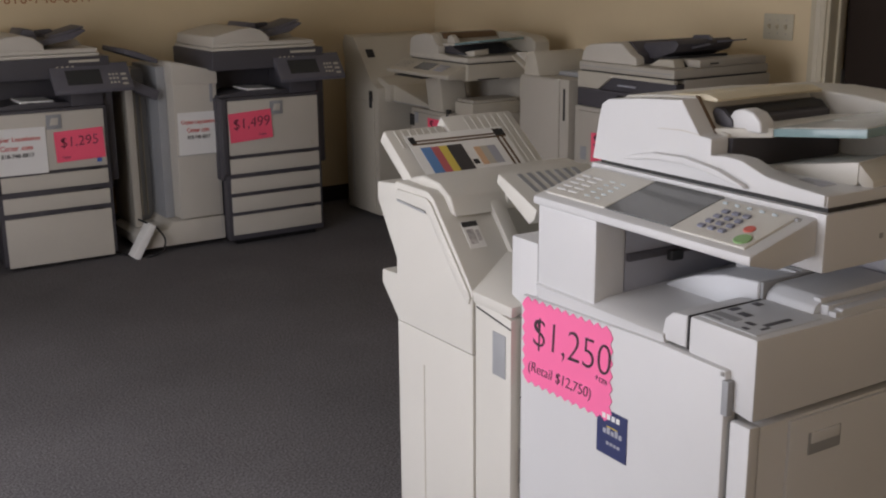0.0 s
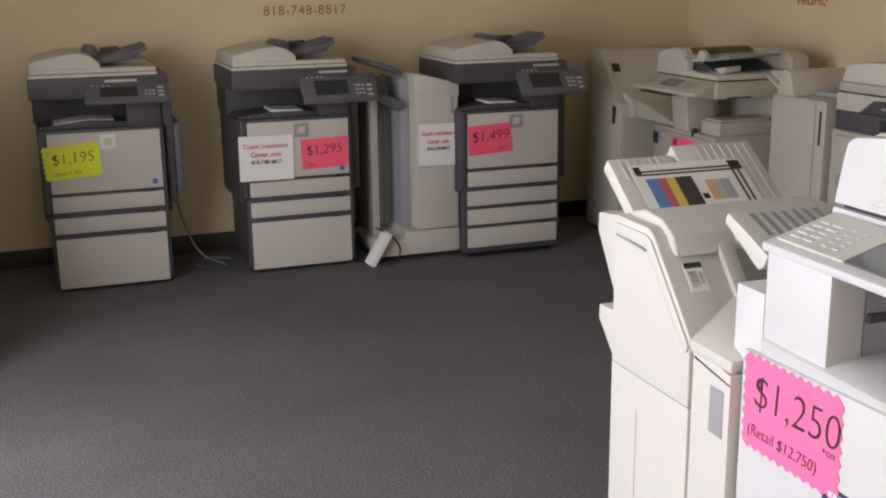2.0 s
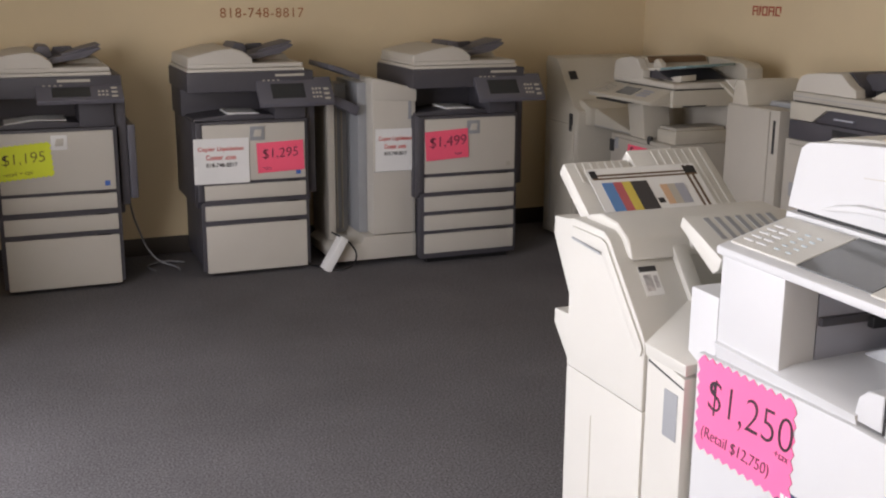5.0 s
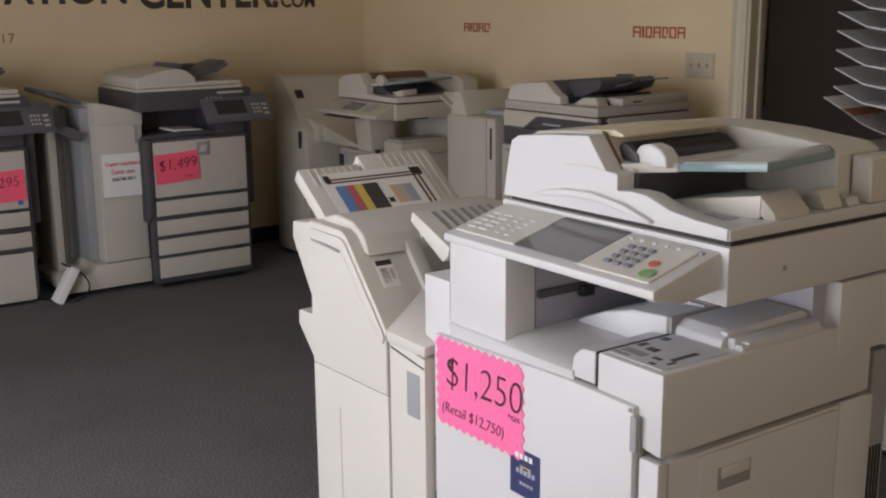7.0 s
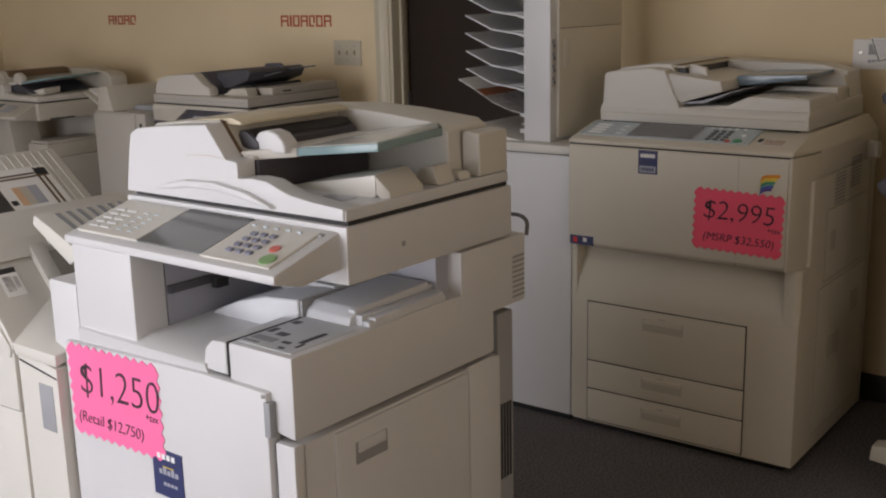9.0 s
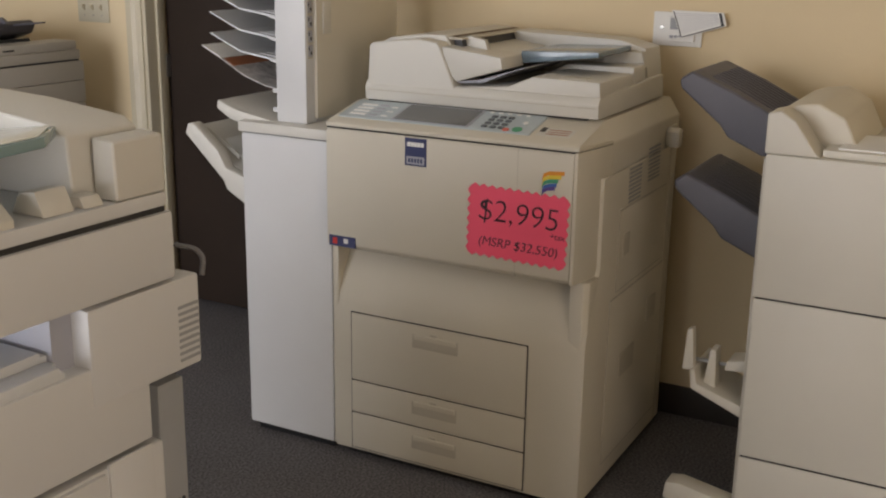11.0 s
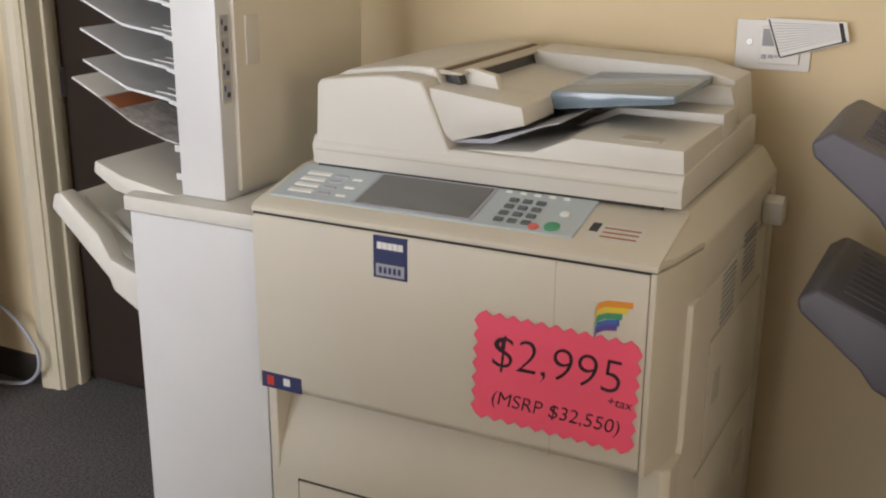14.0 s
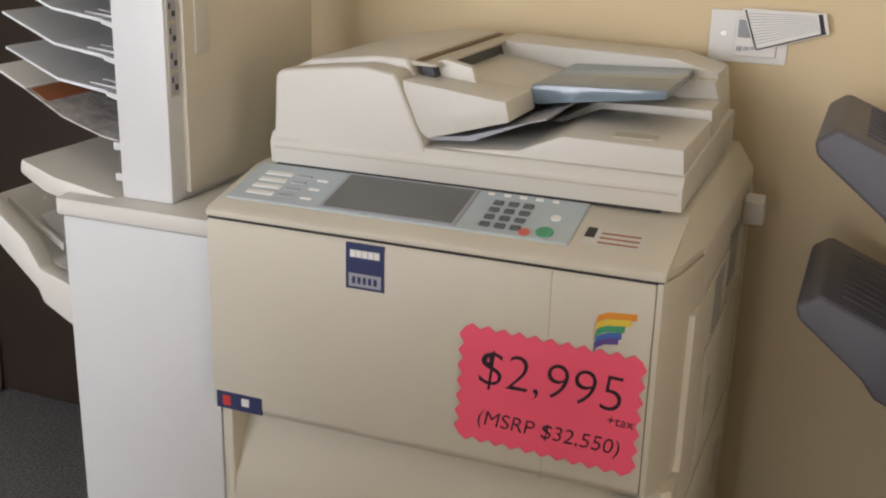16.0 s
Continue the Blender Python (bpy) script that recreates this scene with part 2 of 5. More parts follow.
structure("wall_left", M_WALL, [(XL - 0.12, XL, YF, 0.95, 0, ZC), (XL - 0.12, XL, 3.85, YB, 0, ZC), (XL - 0.12, XL, 0.95, 3.85, 0, 0.15), (XL - 0.12, XL, 0.95, 3.85, 2.3, ZC)],
          "cream painted wall with the shop window")
for wname, dims, along in (("window_1", (XL - 0.07, XL - 0.05, 0.95, 3.85, 0.15, 2.3), "y"), ("window_2", (-0.5, 1.1, YF - 0.07, YF - 0.05, 0.6, 2.25), "x")):
    win = tagged(new(wname), "plain shop window with a thin metal frame", kind="structure")
    pane = pbox("pane", M_GLASS, win, dims, 0)
    pane.visible_shadow = False
    x0, x1, y0, y1, z0, z1 = dims
    bm = bmesh.new()
    if along == "y":
        for a, b in ((y0, y0 + 0.04), (y1 - 0.04, y1), ((y0 + y1) / 2 - 0.02, (y0 + y1) / 2 + 0.02)):
            box(bm, x0 - 0.02, x1 + 0.02, a, b, z0, z1)
    else:
        for a, b in ((x0, x0 + 0.04), (x1 - 0.04, x1)):
            box(bm, a, b, y0 - 0.02, y1 + 0.02, z0, z1)
    part("window_frame", bm, M_METAL, win)
structure("ground", mat("paving", (0.24, 0.23, 0.21), 0.9, var=0.1, scale=1.5), [(-400, 400, -400, 400, -0.3, -0.14)], "pale paving outside the shop")
# closed door in the doorway
door1 = tagged(new("door_1"), "closed dark brown flush door with a soft sheen", kind="structure")
pbox("door_leaf", M_DOOR, door1, (XR + 0.11, XR + 0.15, DY0 + 0.02, DY1 - 0.02, 0.008, DZ - 0.01), 0.002)
structure("wall_behind_door", M_WALL, [(XR + 0.16, XR + 0.2, DY0 - 0.3, DY1 + 0.3, 0, ZC)], "plain wall that closes the doorway")

# door trim
trim = tagged(new("trim"), "cream painted moulded door casing and jamb", kind="structure")
for y0, y1, sgn in ((DY1, DY1 + 0.07, 1), (DY0 - 0.07, DY0, -1)):
    out = y1 if sgn > 0 else y0
    inn = y0 if sgn > 0 else y1
    pts = [(XR - 0.001, inn), (XR - 0.010, inn), (XR - 0.014, inn + sgn * 0.02), (XR - 0.009, inn + sgn * 0.026), (XR - 0.018, inn + sgn * 0.045), (XR - 0.018, out), (XR - 0.001, out)]
    pprism("casing", M_TRIM, trim, pts, "z", 0, DZ + 0.07, 0)
    pbox("jamb", M_TRIM, trim, (XR - 0.004, XR + 0.109, inn - 0.018 if sgn > 0 else inn, inn if sgn > 0 else inn + 0.018, 0, DZ), 0.002)
    pbox("door_stop", M_TRIM, trim, (XR + 0.05, XR + 0.085, inn - 0.03 if sgn > 0 else inn + 0.018, inn - 0.018 if sgn > 0 else inn + 0.03, 0, DZ), 0.002)
pbox("head_casing", M_TRIM, trim, (XR - 0.018, XR - 0.001, DY0, DY1, DZ, DZ + 0.07), 0.002)
pbox("hinge", M_METAL, trim, (XR + 0.085, XR + 0.108, DY1 - 0.033, DY1 - 0.029, 0.93, 1.02), 0)

BBH = 0.1
base = tagged(new("baseboard"), "dark brown vinyl baseboard", kind="structure")
pbox("baseboard_run", M_BASE, base, (XL, XR, YB - 0.008, YB - 0.001, 0, BBH), 0.002)
pbox("baseboard_run", M_BASE, base, (XR - 0.008, XR - 0.001, DY1 + 0.072, YB - 0.01, 0, BBH), 0.002)
pbox("baseboard_run", M_BASE, base, (XR - 0.008, XR - 0.001, YF, DY0 - 0.072, 0, BBH), 0.002)

# ---- wall lettering and fittings ----
FACE_Y = Matrix.Rotation(radians(90), 4, "X")  # writing upright on a face that looks to -y


def block_word(name, widths, h, stroke, gap, material, m, label, stop=None):
    """A word of a trade name, as plain ring-shaped blocks."""
    ob = thing(name, m, label, "wall lettering")
    x = 0.0
    for k, w in enumerate(widths):
        bm = bmesh.new()
        kind = k % 3
        hh = h
        if w < stroke * 1.6:
            box(bm, x, x + w, -0.002, 0, 0, hh)
        else:
            box(bm, x, x + stroke, -0.002, 0, 0, hh)
            box(bm, x + w - stroke, x + w, -0.002, 0, 0 if kind != 1 else hh * 0.35, hh)
            box(bm, x + stroke, x + w - stroke, -0.002, 0, hh - stroke, hh)
            if kind == 0:
                box(bm, x + stroke, x + w - stroke, -0.002, 0, hh * 0.42, hh * 0.42 + stroke)
            else:
                box(bm, x + stroke, x + w - stroke, -0.002, 0, 0, stroke)
        part("letter_block", bm, material, ob)
        x += w + gap
    return ob


tel = thing("phone_number_lettering", pose(1.244, YB - 0.001, 1.292), "reddish brown vinyl phone number on the back wall", "wall lettering")
lettering("818-748-8817", 0.074, M_BROWNTEXT, tel, FACE_Y, space=1.13)
for words, x, w, h in (("LIQUIDATION", 0.98, 1.37, 0.195), ("CENTER.", 2.42, 0.895, 0.195), ("COM", 3.335, 0.24, 0.085)):
    sign = thing("sign_lettering", pose(x, YB - 0.001, 1.463), "large dark vinyl shop lettering on the back wall", "wall lettering")
    fit_lettering(words, w, h, M_DARKTEXT, sign, FACE_Y, 0.028)
block_word("brand_lettering", [0.045, 0.014, 0.042, 0.045, 0.045], 0.050, 0.008, 0.011, M_REDTEXT, pose(XR - 0.001, 5.07, 1.32, 0, 0, -90), "small red vinyl lettering on the side wall")
block_word("brand_lettering", [0.05, 0.012, 0.04, 0.045, 0.035, 0.04, 0.045], 0.053, 0.008, 0.010, M_REDTEXT, pose(XR - 0.001, 3.735, 1.312, 0, 0, -90), "small red vinyl lettering on the side wall")
block_word("brand_lettering", [0.055, 0.055, 0.055, 0.055, 0.055], 0.054, 0.009, 0.022, M_REDTEXT, pose(XR - 0.001, 0.69, 1.392, 0, 0, -90), "red vinyl lettering on the side wall")

sw = thing("light_switch", pose(XR - 0.001, 3.395, 1.136, 0, 0, -90), "ivory triple toggle light switch plate", "light switch")
pbox("plate", M_SWITCH, sw, (0, 0.165, -0.006, 0, 0, 0.114), 0.003)
for k in range(3):
    pprism("toggle", M_TRIM, sw, [(-0.006, 0.046), (-0.02, 0.062), (-0.018, 0.07), (-0.006, 0.068)], "x", 0.031 + k * 0.046, 0.041 + k * 0.046, 0.001)
    for z in (0.027, 0.087):
        bm = bmesh.new()
        cylinder(bm, 0.003, Matrix.Translation((0.036 + k * 0.046, -0.0065, z)) @ Matrix.Rotation(radians(90), 4, "X"), 0.002, 8)
        part("screw", bm, M_METAL, sw)

th = thing("thermostat", pose(XR - 0.001, 1.017, 1.175, 0, 0, -90), "white wall thermostat with a small grey screen", "thermostat")
pbox("back_plate", M_PAPER, th, (0, 0.15, -0.008, 0, 0, 0.1), 0.004)
pbox("body", M_PAPER, th, (0.05, 0.13, -0.020, -0.007, 0.014, 0.088), 0.004)
pbox("screen", M_SHADE, th, (0.056, 0.088, -0.0215, -0.0195, 0.05, 0.084), 0.001)
for k in range(3):
    pbox("button", M_STICKER, th, (0.056 + k * 0.013, 0.066 + k * 0.013, -0.023, -0.0195, 0.024 + 0.002 * k, 0.033), 0.001)
bm = bmesh.new()
cylinder(bm, 0.006, Matrix.Translation((0.028, -0.009, 0.055)) @ Matrix.Rotation(radians(90), 4, "X"), 0.004, 12)
part("screw", bm, M_METAL, th)
leaf = thing("folded_leaflet", pose(XR - 0.032, 0.955, 1.282, 4, 0, -88), "white printed leaflet taped over the thermostat", "leaflet")
pprism("sheet", M_PAPER, leaf, [(0.0, 0.0), (0.152, -0.002), (0.162, -0.04), (0.03, -0.082)], "y", -0.001, 0.0, 0)
for k in range(11):
    f = (k + 0.7) / 12
    a, b = (0.010 + 0.024 * f, -0.005 - 0.068 * f), (0.134 + 0.010 * f, -0.006 - 0.031 * f)
    pprism("text_line", M_STICKER, leaf, [a, b, (b[0], b[1] - 0.0006), (a[0], a[1] - 0.0013)], "y", -0.0014, -0.0011, 0)
pprism("border", M_BLACK, leaf, [(0.004, -0.003), (0.007, -0.003), (0.033, -0.076), (0.030, -0.077)], "y", -0.0018, -0.0012, 0)
pprism("border", M_BLACK, leaf, [(0.138, -0.004), (0.146, -0.004), (0.155, -0.038), (0.147, -0.040)], "y", -0.0018, -0.0012, 0)
pprism("border", M_BLACK, leaf, [(0.030, -0.0775), (0.034, -0.079), (0.158, -0.0395), (0.156, -0.037)], "y", -0.0018, -0.0012, 0)


# ---- cards and signs ----
def zigzag(w, h, n, m, d):
    pts = []
    for k in range(n):
        pts += [(w * k / n, 0), (w * (k + 0.5) / n, -d)]
    for k in range(m):
        pts += [(w, h * k / m), (w + d, h * (k + 0.5) / m)]
    for k in range(n):
        pts += [(w - w * k / n, h), (w - w * (k + 0.5) / n, h + d)]
    for k in range(m):
        pts += [(0, h - h * k / m), (-d, h - h * (k + 0.5) / m)]
    return pts


def price_card(m, w, h, material, price, size, label, small=(), zig=True, pos=(0.08, 0.55)):
    """A hand-lettered card; its face looks to its own -y. small: (text, size, x, z)."""
    ob = thing("price_card", m, label, "price card")
    pts = zigzag(w, h, round(w / 0.024), round(h / 0.024), 0.008) if zig else [(0, 0), (w, 0), (w, h), (0, h)]
    bm = bmesh.new()
    prism(bm, pts, "y", -0.0012, 0)
    part("card", bm, material, ob)
    lettering(price, size, M_INK, ob, pose(pos[0] * w, -0.0016, pos[1] * h) @ FACE_Y, "price", shear=0.08, thin=-size * 0.018)
    for text, s, x, z in small:
        lettering(text, s, M_INK, ob, pose(x * w, -0.0016, z * h) @ FACE_Y, "note", shear=0.15, thin=-s * 0.014)
    return ob


def notice_sheet(m, w, h, label, bars, name="notice_sheet"):
    """A printed sheet with lines of heavy print: (text, x0, x1, z0, z1, material)."""
    ob = thing(name, m, label, "paper notice")
    pbox("sheet", M_PAPER, ob, (0, w, -0.0012, 0, 0, h), 0)
    for text, x0, x1, z0, z1, material in bars:
        fit_lettering(text, (x1 - x0) * w, (z1 - z0) * h, material, ob, pose(x0 * w, -0.0018, z0 * h) @ FACE_Y, 0.014, "print_line")
    return ob


SHOP_BARS = (("Copier Liquidation", 0.08, 0.9, 0.70, 0.82, M_RED), ("Center .com", 0.22, 0.76, 0.53, 0.64, M_RED), ("818-748-8817", 0.22, 0.78, 0.37, 0.46, M_BLACK))


# ---- keypad and small machine parts ----
def keypad(parent, origin, ux, uy, cols, rows, dx, dy, w, d, material, name="key"):
    """Small keys on a sloped panel: origin, the panel's right and up-slope vectors."""
    n = ux.cross(uy).normalized()
    rot = Matrix((ux, uy, n)).transposed().to_4x4()
    first = None
    for r in range(rows):
        for c in range(cols):
            p = origin + ux * (c * dx) + uy * (r * dy)
            if first is None:
                bm = bmesh.new()
                box(bm, -w / 2, w / 2, -d / 2, d / 2, -0.001, 0.004)
                ob = part(name, bm, material, parent, bevel=0.0012, seg=1)
                first = ob.data
            else:
                ob = new(name, first)
                ob.parent = parent
            ob.matrix_local = Matrix.Translation(p) @ rot


def slope_slab(name, material, parent, x0, x1, y0, z0, y1, z1, u0, u1, v0, v1, lift=0.001, label="", bevel=0.0):
    """A thin plate on the slope from (y0, z0) to (y1, z1): u along x, v up the slope, both 0 to 1."""
    up = Vector((0, y1 - y0, z1 - z0))
    ln = up.length
    up.normalize()
    n = Vector((1, 0, 0)).cross(up).normalized()
    bm = bmesh.new()
    w = x1 - x0
    box(bm, u0 * w, u1 * w, v0 * ln, v1 * ln, -0.001, lift)
    ob = part(name, bm, material, parent, label, bevel, 1)
    ob.matrix_local = Matrix.Translation((x0, y0, z0)) @ Matrix((Vector((1, 0, 0)), up, n)).transposed().to_4x4()
    return ob


def vent(parent, x, y0, y1, z0, z1, n, side="x"):
    for k in range(n):
        a = y0 + (y1 - y0) * k / n
        pbox("vent_slot", M_SEAM, parent, (x - 0.001, x + 0.0012, a, a + (y1 - y0) / n * 0.45, z0, z1), 0)


def hvent(parent, x, y0, y1, z0, z1, n):
    for k in range(n):
        a = z0 + (z1 - z0) * k / n
        pbox("vent_slot", M_SHADE, parent, (x - 0.001, x + 0.0012, y0, y1, a, a + (z1 - z0) / n * 0.45), 0)


# ---- beige colour copier by the doorway ----
def beige_copier(m):
    ob = thing("colour_copier", m, "large beige floor-standing colour copier with document feeder", "copier")
    W, D = 0.735, 0.72
    # lower body with recessed waist under the overhanging front cover
    pprism("body", M_BEIGE, ob, [(0.03, 0.025), (0.03, 0.46), (0.036, 0.50), (0.060, 0.56), (0.088, 0.61), (0.105, 0.65), (0.11, 0.66), (0.11, 0.90), (D, 0.90), (D, 0.025)], "x", 0.0, W + 0.03, 0.006, seg=2)
    pprism("front_cover", M_BEIGE, ob, [(0.0, 0.655), (0.012, 0.642), (0.14, 0.642), (0.14, 0.977), (0.004, 0.977), (0.0, 0.967)], "x", 0.0, W - 0.012, 0.006)
    pbox("cover_gap", M_SEAM, ob, (0.002, W - 0.004, 0.004, 0.09, 0.9765, 0.9815), 0)
    pbox("cover_seam", M_OLD, ob, (0.5735, 0.5748, -0.0006, 0.01, 0.645, 0.975), 0)
    # top cover: a wedge for the panel in front, a raised deck behind
    pprism("top_cover", M_BEIGE, ob, [(0.0, 0.981), (0.0, 0.991), (0.010, 0.997), (0.165, 1.034), (0.165, 0.93), (0.09, 0.981)], "x", 0.0, W, 0.004)
    pprism("top_deck", M_BEIGE, ob, [(0.0, 0.90), (W + 0.028, 0.90), (W + 0.028, 0.985), (W - 0.005, 1.034), (0.0, 1.034)], "y", 0.166, D + 0.02, 0.006)
    pprism("side_shoulder", M_BEIGE, ob, [(W - 0.0115, 0.001), (W - 0.003, 0.003), (W + 0.012, 0.06), (W + 0.028, 0.165), (W - 0.0115, 0.165)], "z", 0.643, 0.979, 0.002)
    pprism("top_corner", M_BEIGE, ob, [(W - 0.001, 0.012), (W + 0.010, 0.06), (W + 0.026, 0.165), (W - 0.001, 0.165)], "z", 0.981, 0.992, 0.003)
    pbox("side_post", M_BEIGE, ob, (0.0005, 0.016, 0.0305, 0.112, 0.03, 0.645), 0.002)
    pprism("side_post", M_BEIGE, ob, [(W - 0.02, 0.034), (W + 0.016, 0.0305), (W + 0.0295, 0.045), (W + 0.0295, 0.112), (W - 0.008, 0.112)], "z", 0.03, 0.645, 0.003)
    pbox("side_filler", M_BEIGE, ob, (-0.005, 0.0005, 0.034, 0.62, 0.03, 0.92), 0.001)
    bm = bmesh.new()
    for co in ((W - 0.003, 0.010, 0.990), (W - 0.003, 0.010, 0.996), (W - 0.003, 0.165, 1.033), (W - 0.003, 0.165, 0.990), (W + 0.010, 0.06, 0.9915), (W + 0.026, 0.165, 0.992)):
        bm.verts.new(co)
    bmesh.ops.convex_hull(bm, input=bm.verts[:])
    part("top_corner", bm, M_BEIGE, ob)
    # drawers
    for z0, z1 in ((0.248, 0.45), (0.148, 0.244), (0.036, 0.144)):
        dr = pbox("drawer", M_BEIGE, ob, (0.062, 0.606, 0.024, 0.06, z0, z1), 0.003)
        c = z1 - 0.045 if z1 - z0 > 0.15 else (z0 + z1) / 2 + 0.01
        # recess is a flat plate, its shade given by a darker beige
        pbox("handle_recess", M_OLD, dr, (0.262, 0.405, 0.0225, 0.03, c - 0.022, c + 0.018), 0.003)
        pbox("handle", M_BEIGE, dr, (0.268, 0.399, 0.0195, 0.026, c + 0.003, c + 0.018), 0.003)
        pbox("label_tab", M_OLD, dr, (0.32, 0.342, 0.019, 0.024, c + 0.021, c + 0.027), 0.001)
    pbox("drawer_gap", M_SEAM, ob, (0.059, 0.609, 0.0275, 0.032, 0.033, 0.453), 0)
    pbox("plinth", M_BLACK, ob, (0.03, W, 0.06, D - 0.03, 0.0, 0.026), 0)
    # control panel: grey field, screen and keys
    pn = slope_slab("control_panel", M_PANEL, ob, 0.014, 0.585, 0.03, 1.0005, 0.158, 1.0325, 0, 1, 0.06, 1, 0.004, "pale blue-grey operating panel", 0.0015)
    slope_slab("screen_frame", M_STICKER, ob, 0.035, 0.565, 0.03, 1.0005, 0.158, 1.0325, 0.272, 0.705, 0.10, 0.98, 0.0055)
    slope_slab("screen", M_LCD, ob, 0.035, 0.565, 0.03, 1.0005, 0.158, 1.0325, 0.285, 0.692, 0.14, 0.93, 0.0065, "grey touch screen")
    ux, uy = Vector((1, 0, 0)), Vector((0, 0.128, 0.032)).normalized()
    keypad(ob, Vector((0.45, 0.058, 1.0112)), ux, uy, 3, 4, 0.024, 0.022, 0.016, 0.011, M_BUTTON2)
    keypad(ob, Vector((0.065, 0.062, 1.0100)), ux, uy, 1, 4, 0.05, 0.022, 0.05, 0.012, M_PAPER, "programme_key")
    keypad(ob, Vector((0.112, 0.062, 1.0100)), ux, uy, 1, 4, 0.05, 0.022, 0.026, 0.009, M_STICKER, "programme_key")
    keypad(ob, Vector((0.148, 0.062, 1.0100)), ux, uy, 1, 3, 0.05, 0.03, 0.02, 0.007, M_PAPER, "function_key")
    keypad(ob, Vector((0.43, 0.147, 1.0330)), ux, uy, 5, 1, 0.026, 0.02, 0.012, 0.006, M_PAPER, "function_key")
    for dx, dy, r, mt, nm in ((0.514, 0.066, 0.009, M_REDBUT, "stop_key"), (0.543, 0.073, 0.0135, M_GREEN, "start_key"), (0.548, 0.115, 0.008, M_PAPER, "function_key")):
        bm = bmesh.new()
        cylinder(bm, r, Matrix.Translation((dx, dy - 0.015, 1.0045 + (dy - 0.045) * 0.25)) @ Matrix.Rotation(radians(14.0), 4, "X"), 0.006, 18)
        part(nm, bm, mt, ob, bevel=0.001, seg=1)
    slope_slab("label_plate", M_IVORY, ob, 0.60, 0.69, 0.03, 1.0005, 0.158, 1.0325, 0, 1, 0.12, 0.5, 0.0015)
    slope_slab("label_mark", M_BLACK, ob, 0.60, 0.69, 0.03, 1.0005, 0.158, 1.0325, 0.0, 0.16, 0.30, 0.50, 0.0022)
    for k in range(3):
        slope_slab("label_line", M_BROWNTEXT, ob, 0.60, 0.69, 0.03, 1.0005, 0.158, 1.0325, 0.25, 0.9, 0.20 + 0.10 * k, 0.225 + 0.10 * k, 0.0022)
    # document feeder
    fd = pprism("feeder_base", M_IVORY, ob, [(0.155, 1.039), (0.150, 1.075), (0.160, 1.092), (0.30, 1.097), (0.68, 1.105), (0.69, 1.039)], "x", 0.032, 0.722, 0.003)
    pbox("base_line", M_OLD, ob, (0.04, 0.715, 0.1495, 0.16, 1.066, 1.0685), 0)
    pprism("feeder_gap", M_SEAM, ob, [(0.158, 1.034), (0.158, 1.040), (0.68, 1.040), (0.68, 1.034)], "x", 0.04, 0.69, 0)
    pprism("feeder_tower", M_IVORY, ob, [(0.036, 1.045), (0.043, 1.186), (0.052, 1.196), (0.12, 1.205), (0.20, 1.213), (0.255, 1.206), (0.262, 1.196), (0.33, 1.045)], "y", 0.155, 0.215, 0.007, seg=3)
    pprism("feeder_cover", M_IVORY, ob, [(0.036, 1.045), (0.045, 1.193), (0.075, 1.207), (0.19, 1.222), (0.25, 1.222), (0.27, 1.19), (0.30, 1.1), (0.31, 1.045)], "y", 0.216, 0.64, 0.007, seg=3)
    pprism("cover_strip", M_OLD, ob, [(0.245, 1.219), (0.30, 1.214), (0.30, 1.21), (0.245, 1.21)], "y", 0.225, 0.64, 0.001)
    pprism("cover_edge", M_BROWNPRINT, ob, [(0.262, 1.2195), (0.274, 1.2185), (0.274, 1.217), (0.262, 1.217)], "y", 0.23, 0.635, 0)
    pprism("feed_slot", M_BLACK, ob, [(0.27, 1.165), (0.27, 1.212), (0.29, 1.212), (0.305, 1.165)], "y", 0.23, 0.60, 0)
    pprism("input_tray", M_IVORY, ob, [(0.265, 1.196), (0.44, 1.176), (0.447, 1.145), (0.43, 1.14), (0.31, 1.105), (0.28, 1.13)], "y", 0.165, 0.30, 0.004)
    pprism("paper_guide", M_IVORY, ob, [(0.28, 1.175), (0.283, 1.212), (0.30, 1.22), (0.35, 1.21), (0.362, 1.175)], "y", 0.255, 0.275, 0.003)
    pprism("input_shelf", M_IVORY, ob, [(0.28, 1.193), (0.43, 1.172), (0.43, 1.162), (0.28, 1.18)], "y", 0.30, 0.56, 0.002)
    pprism("tray_extension", M_SMOKE, ob, [(0.43, 1.158), (0.44, 1.184), (0.66, 1.192), (0.66, 1.178), (0.45, 1.152)], "y", 0.30, 0.56, 0.002, "smoke-blue clear plastic tray extension")
    pprism("output_paper", M_STICKER, ob, [(0.29, 1.098), (0.38, 1.105), (0.47, 1.142), (0.50, 1.150), (0.50, 1.153), (0.37, 1.112), (0.29, 1.103)], "y", 0.185, 0.56, 0)
    pprism("output_tray", M_IVORY, ob, [(0.29, 1.09), (0.46, 1.102), (0.53, 1.132), (0.715, 1.130), (0.72, 1.08), (0.29, 1.08)], "y", 0.17, 0.42, 0.004)
    pprism("output_tray", M_IVORY, ob, [(0.42, 1.09), (0.52, 1.142), (0.715, 1.145), (0.72, 1.08), (0.42, 1.08)], "y", 0.43, 0.53, 0.004)
    pprism("rear_hood", M_IVORY, ob, [(0.28, 1.08), (0.28, 1.215), (0.62, 1.205), (0.70, 1.185), (0.715, 1.08)], "y", 0.57, 0.70, 0.006)
    pprism("hood_flap", M_IVORY, ob, [(0.58, 1.135), (0.60, 1.178), (0.70, 1.176), (0.712, 1.135)], "y", 0.535, 0.57, 0.004)
    pbox("tray_label", M_OLD, ob, (0.60, 0.665, 0.205, 0.24, 1.1305, 1.1328), 0)
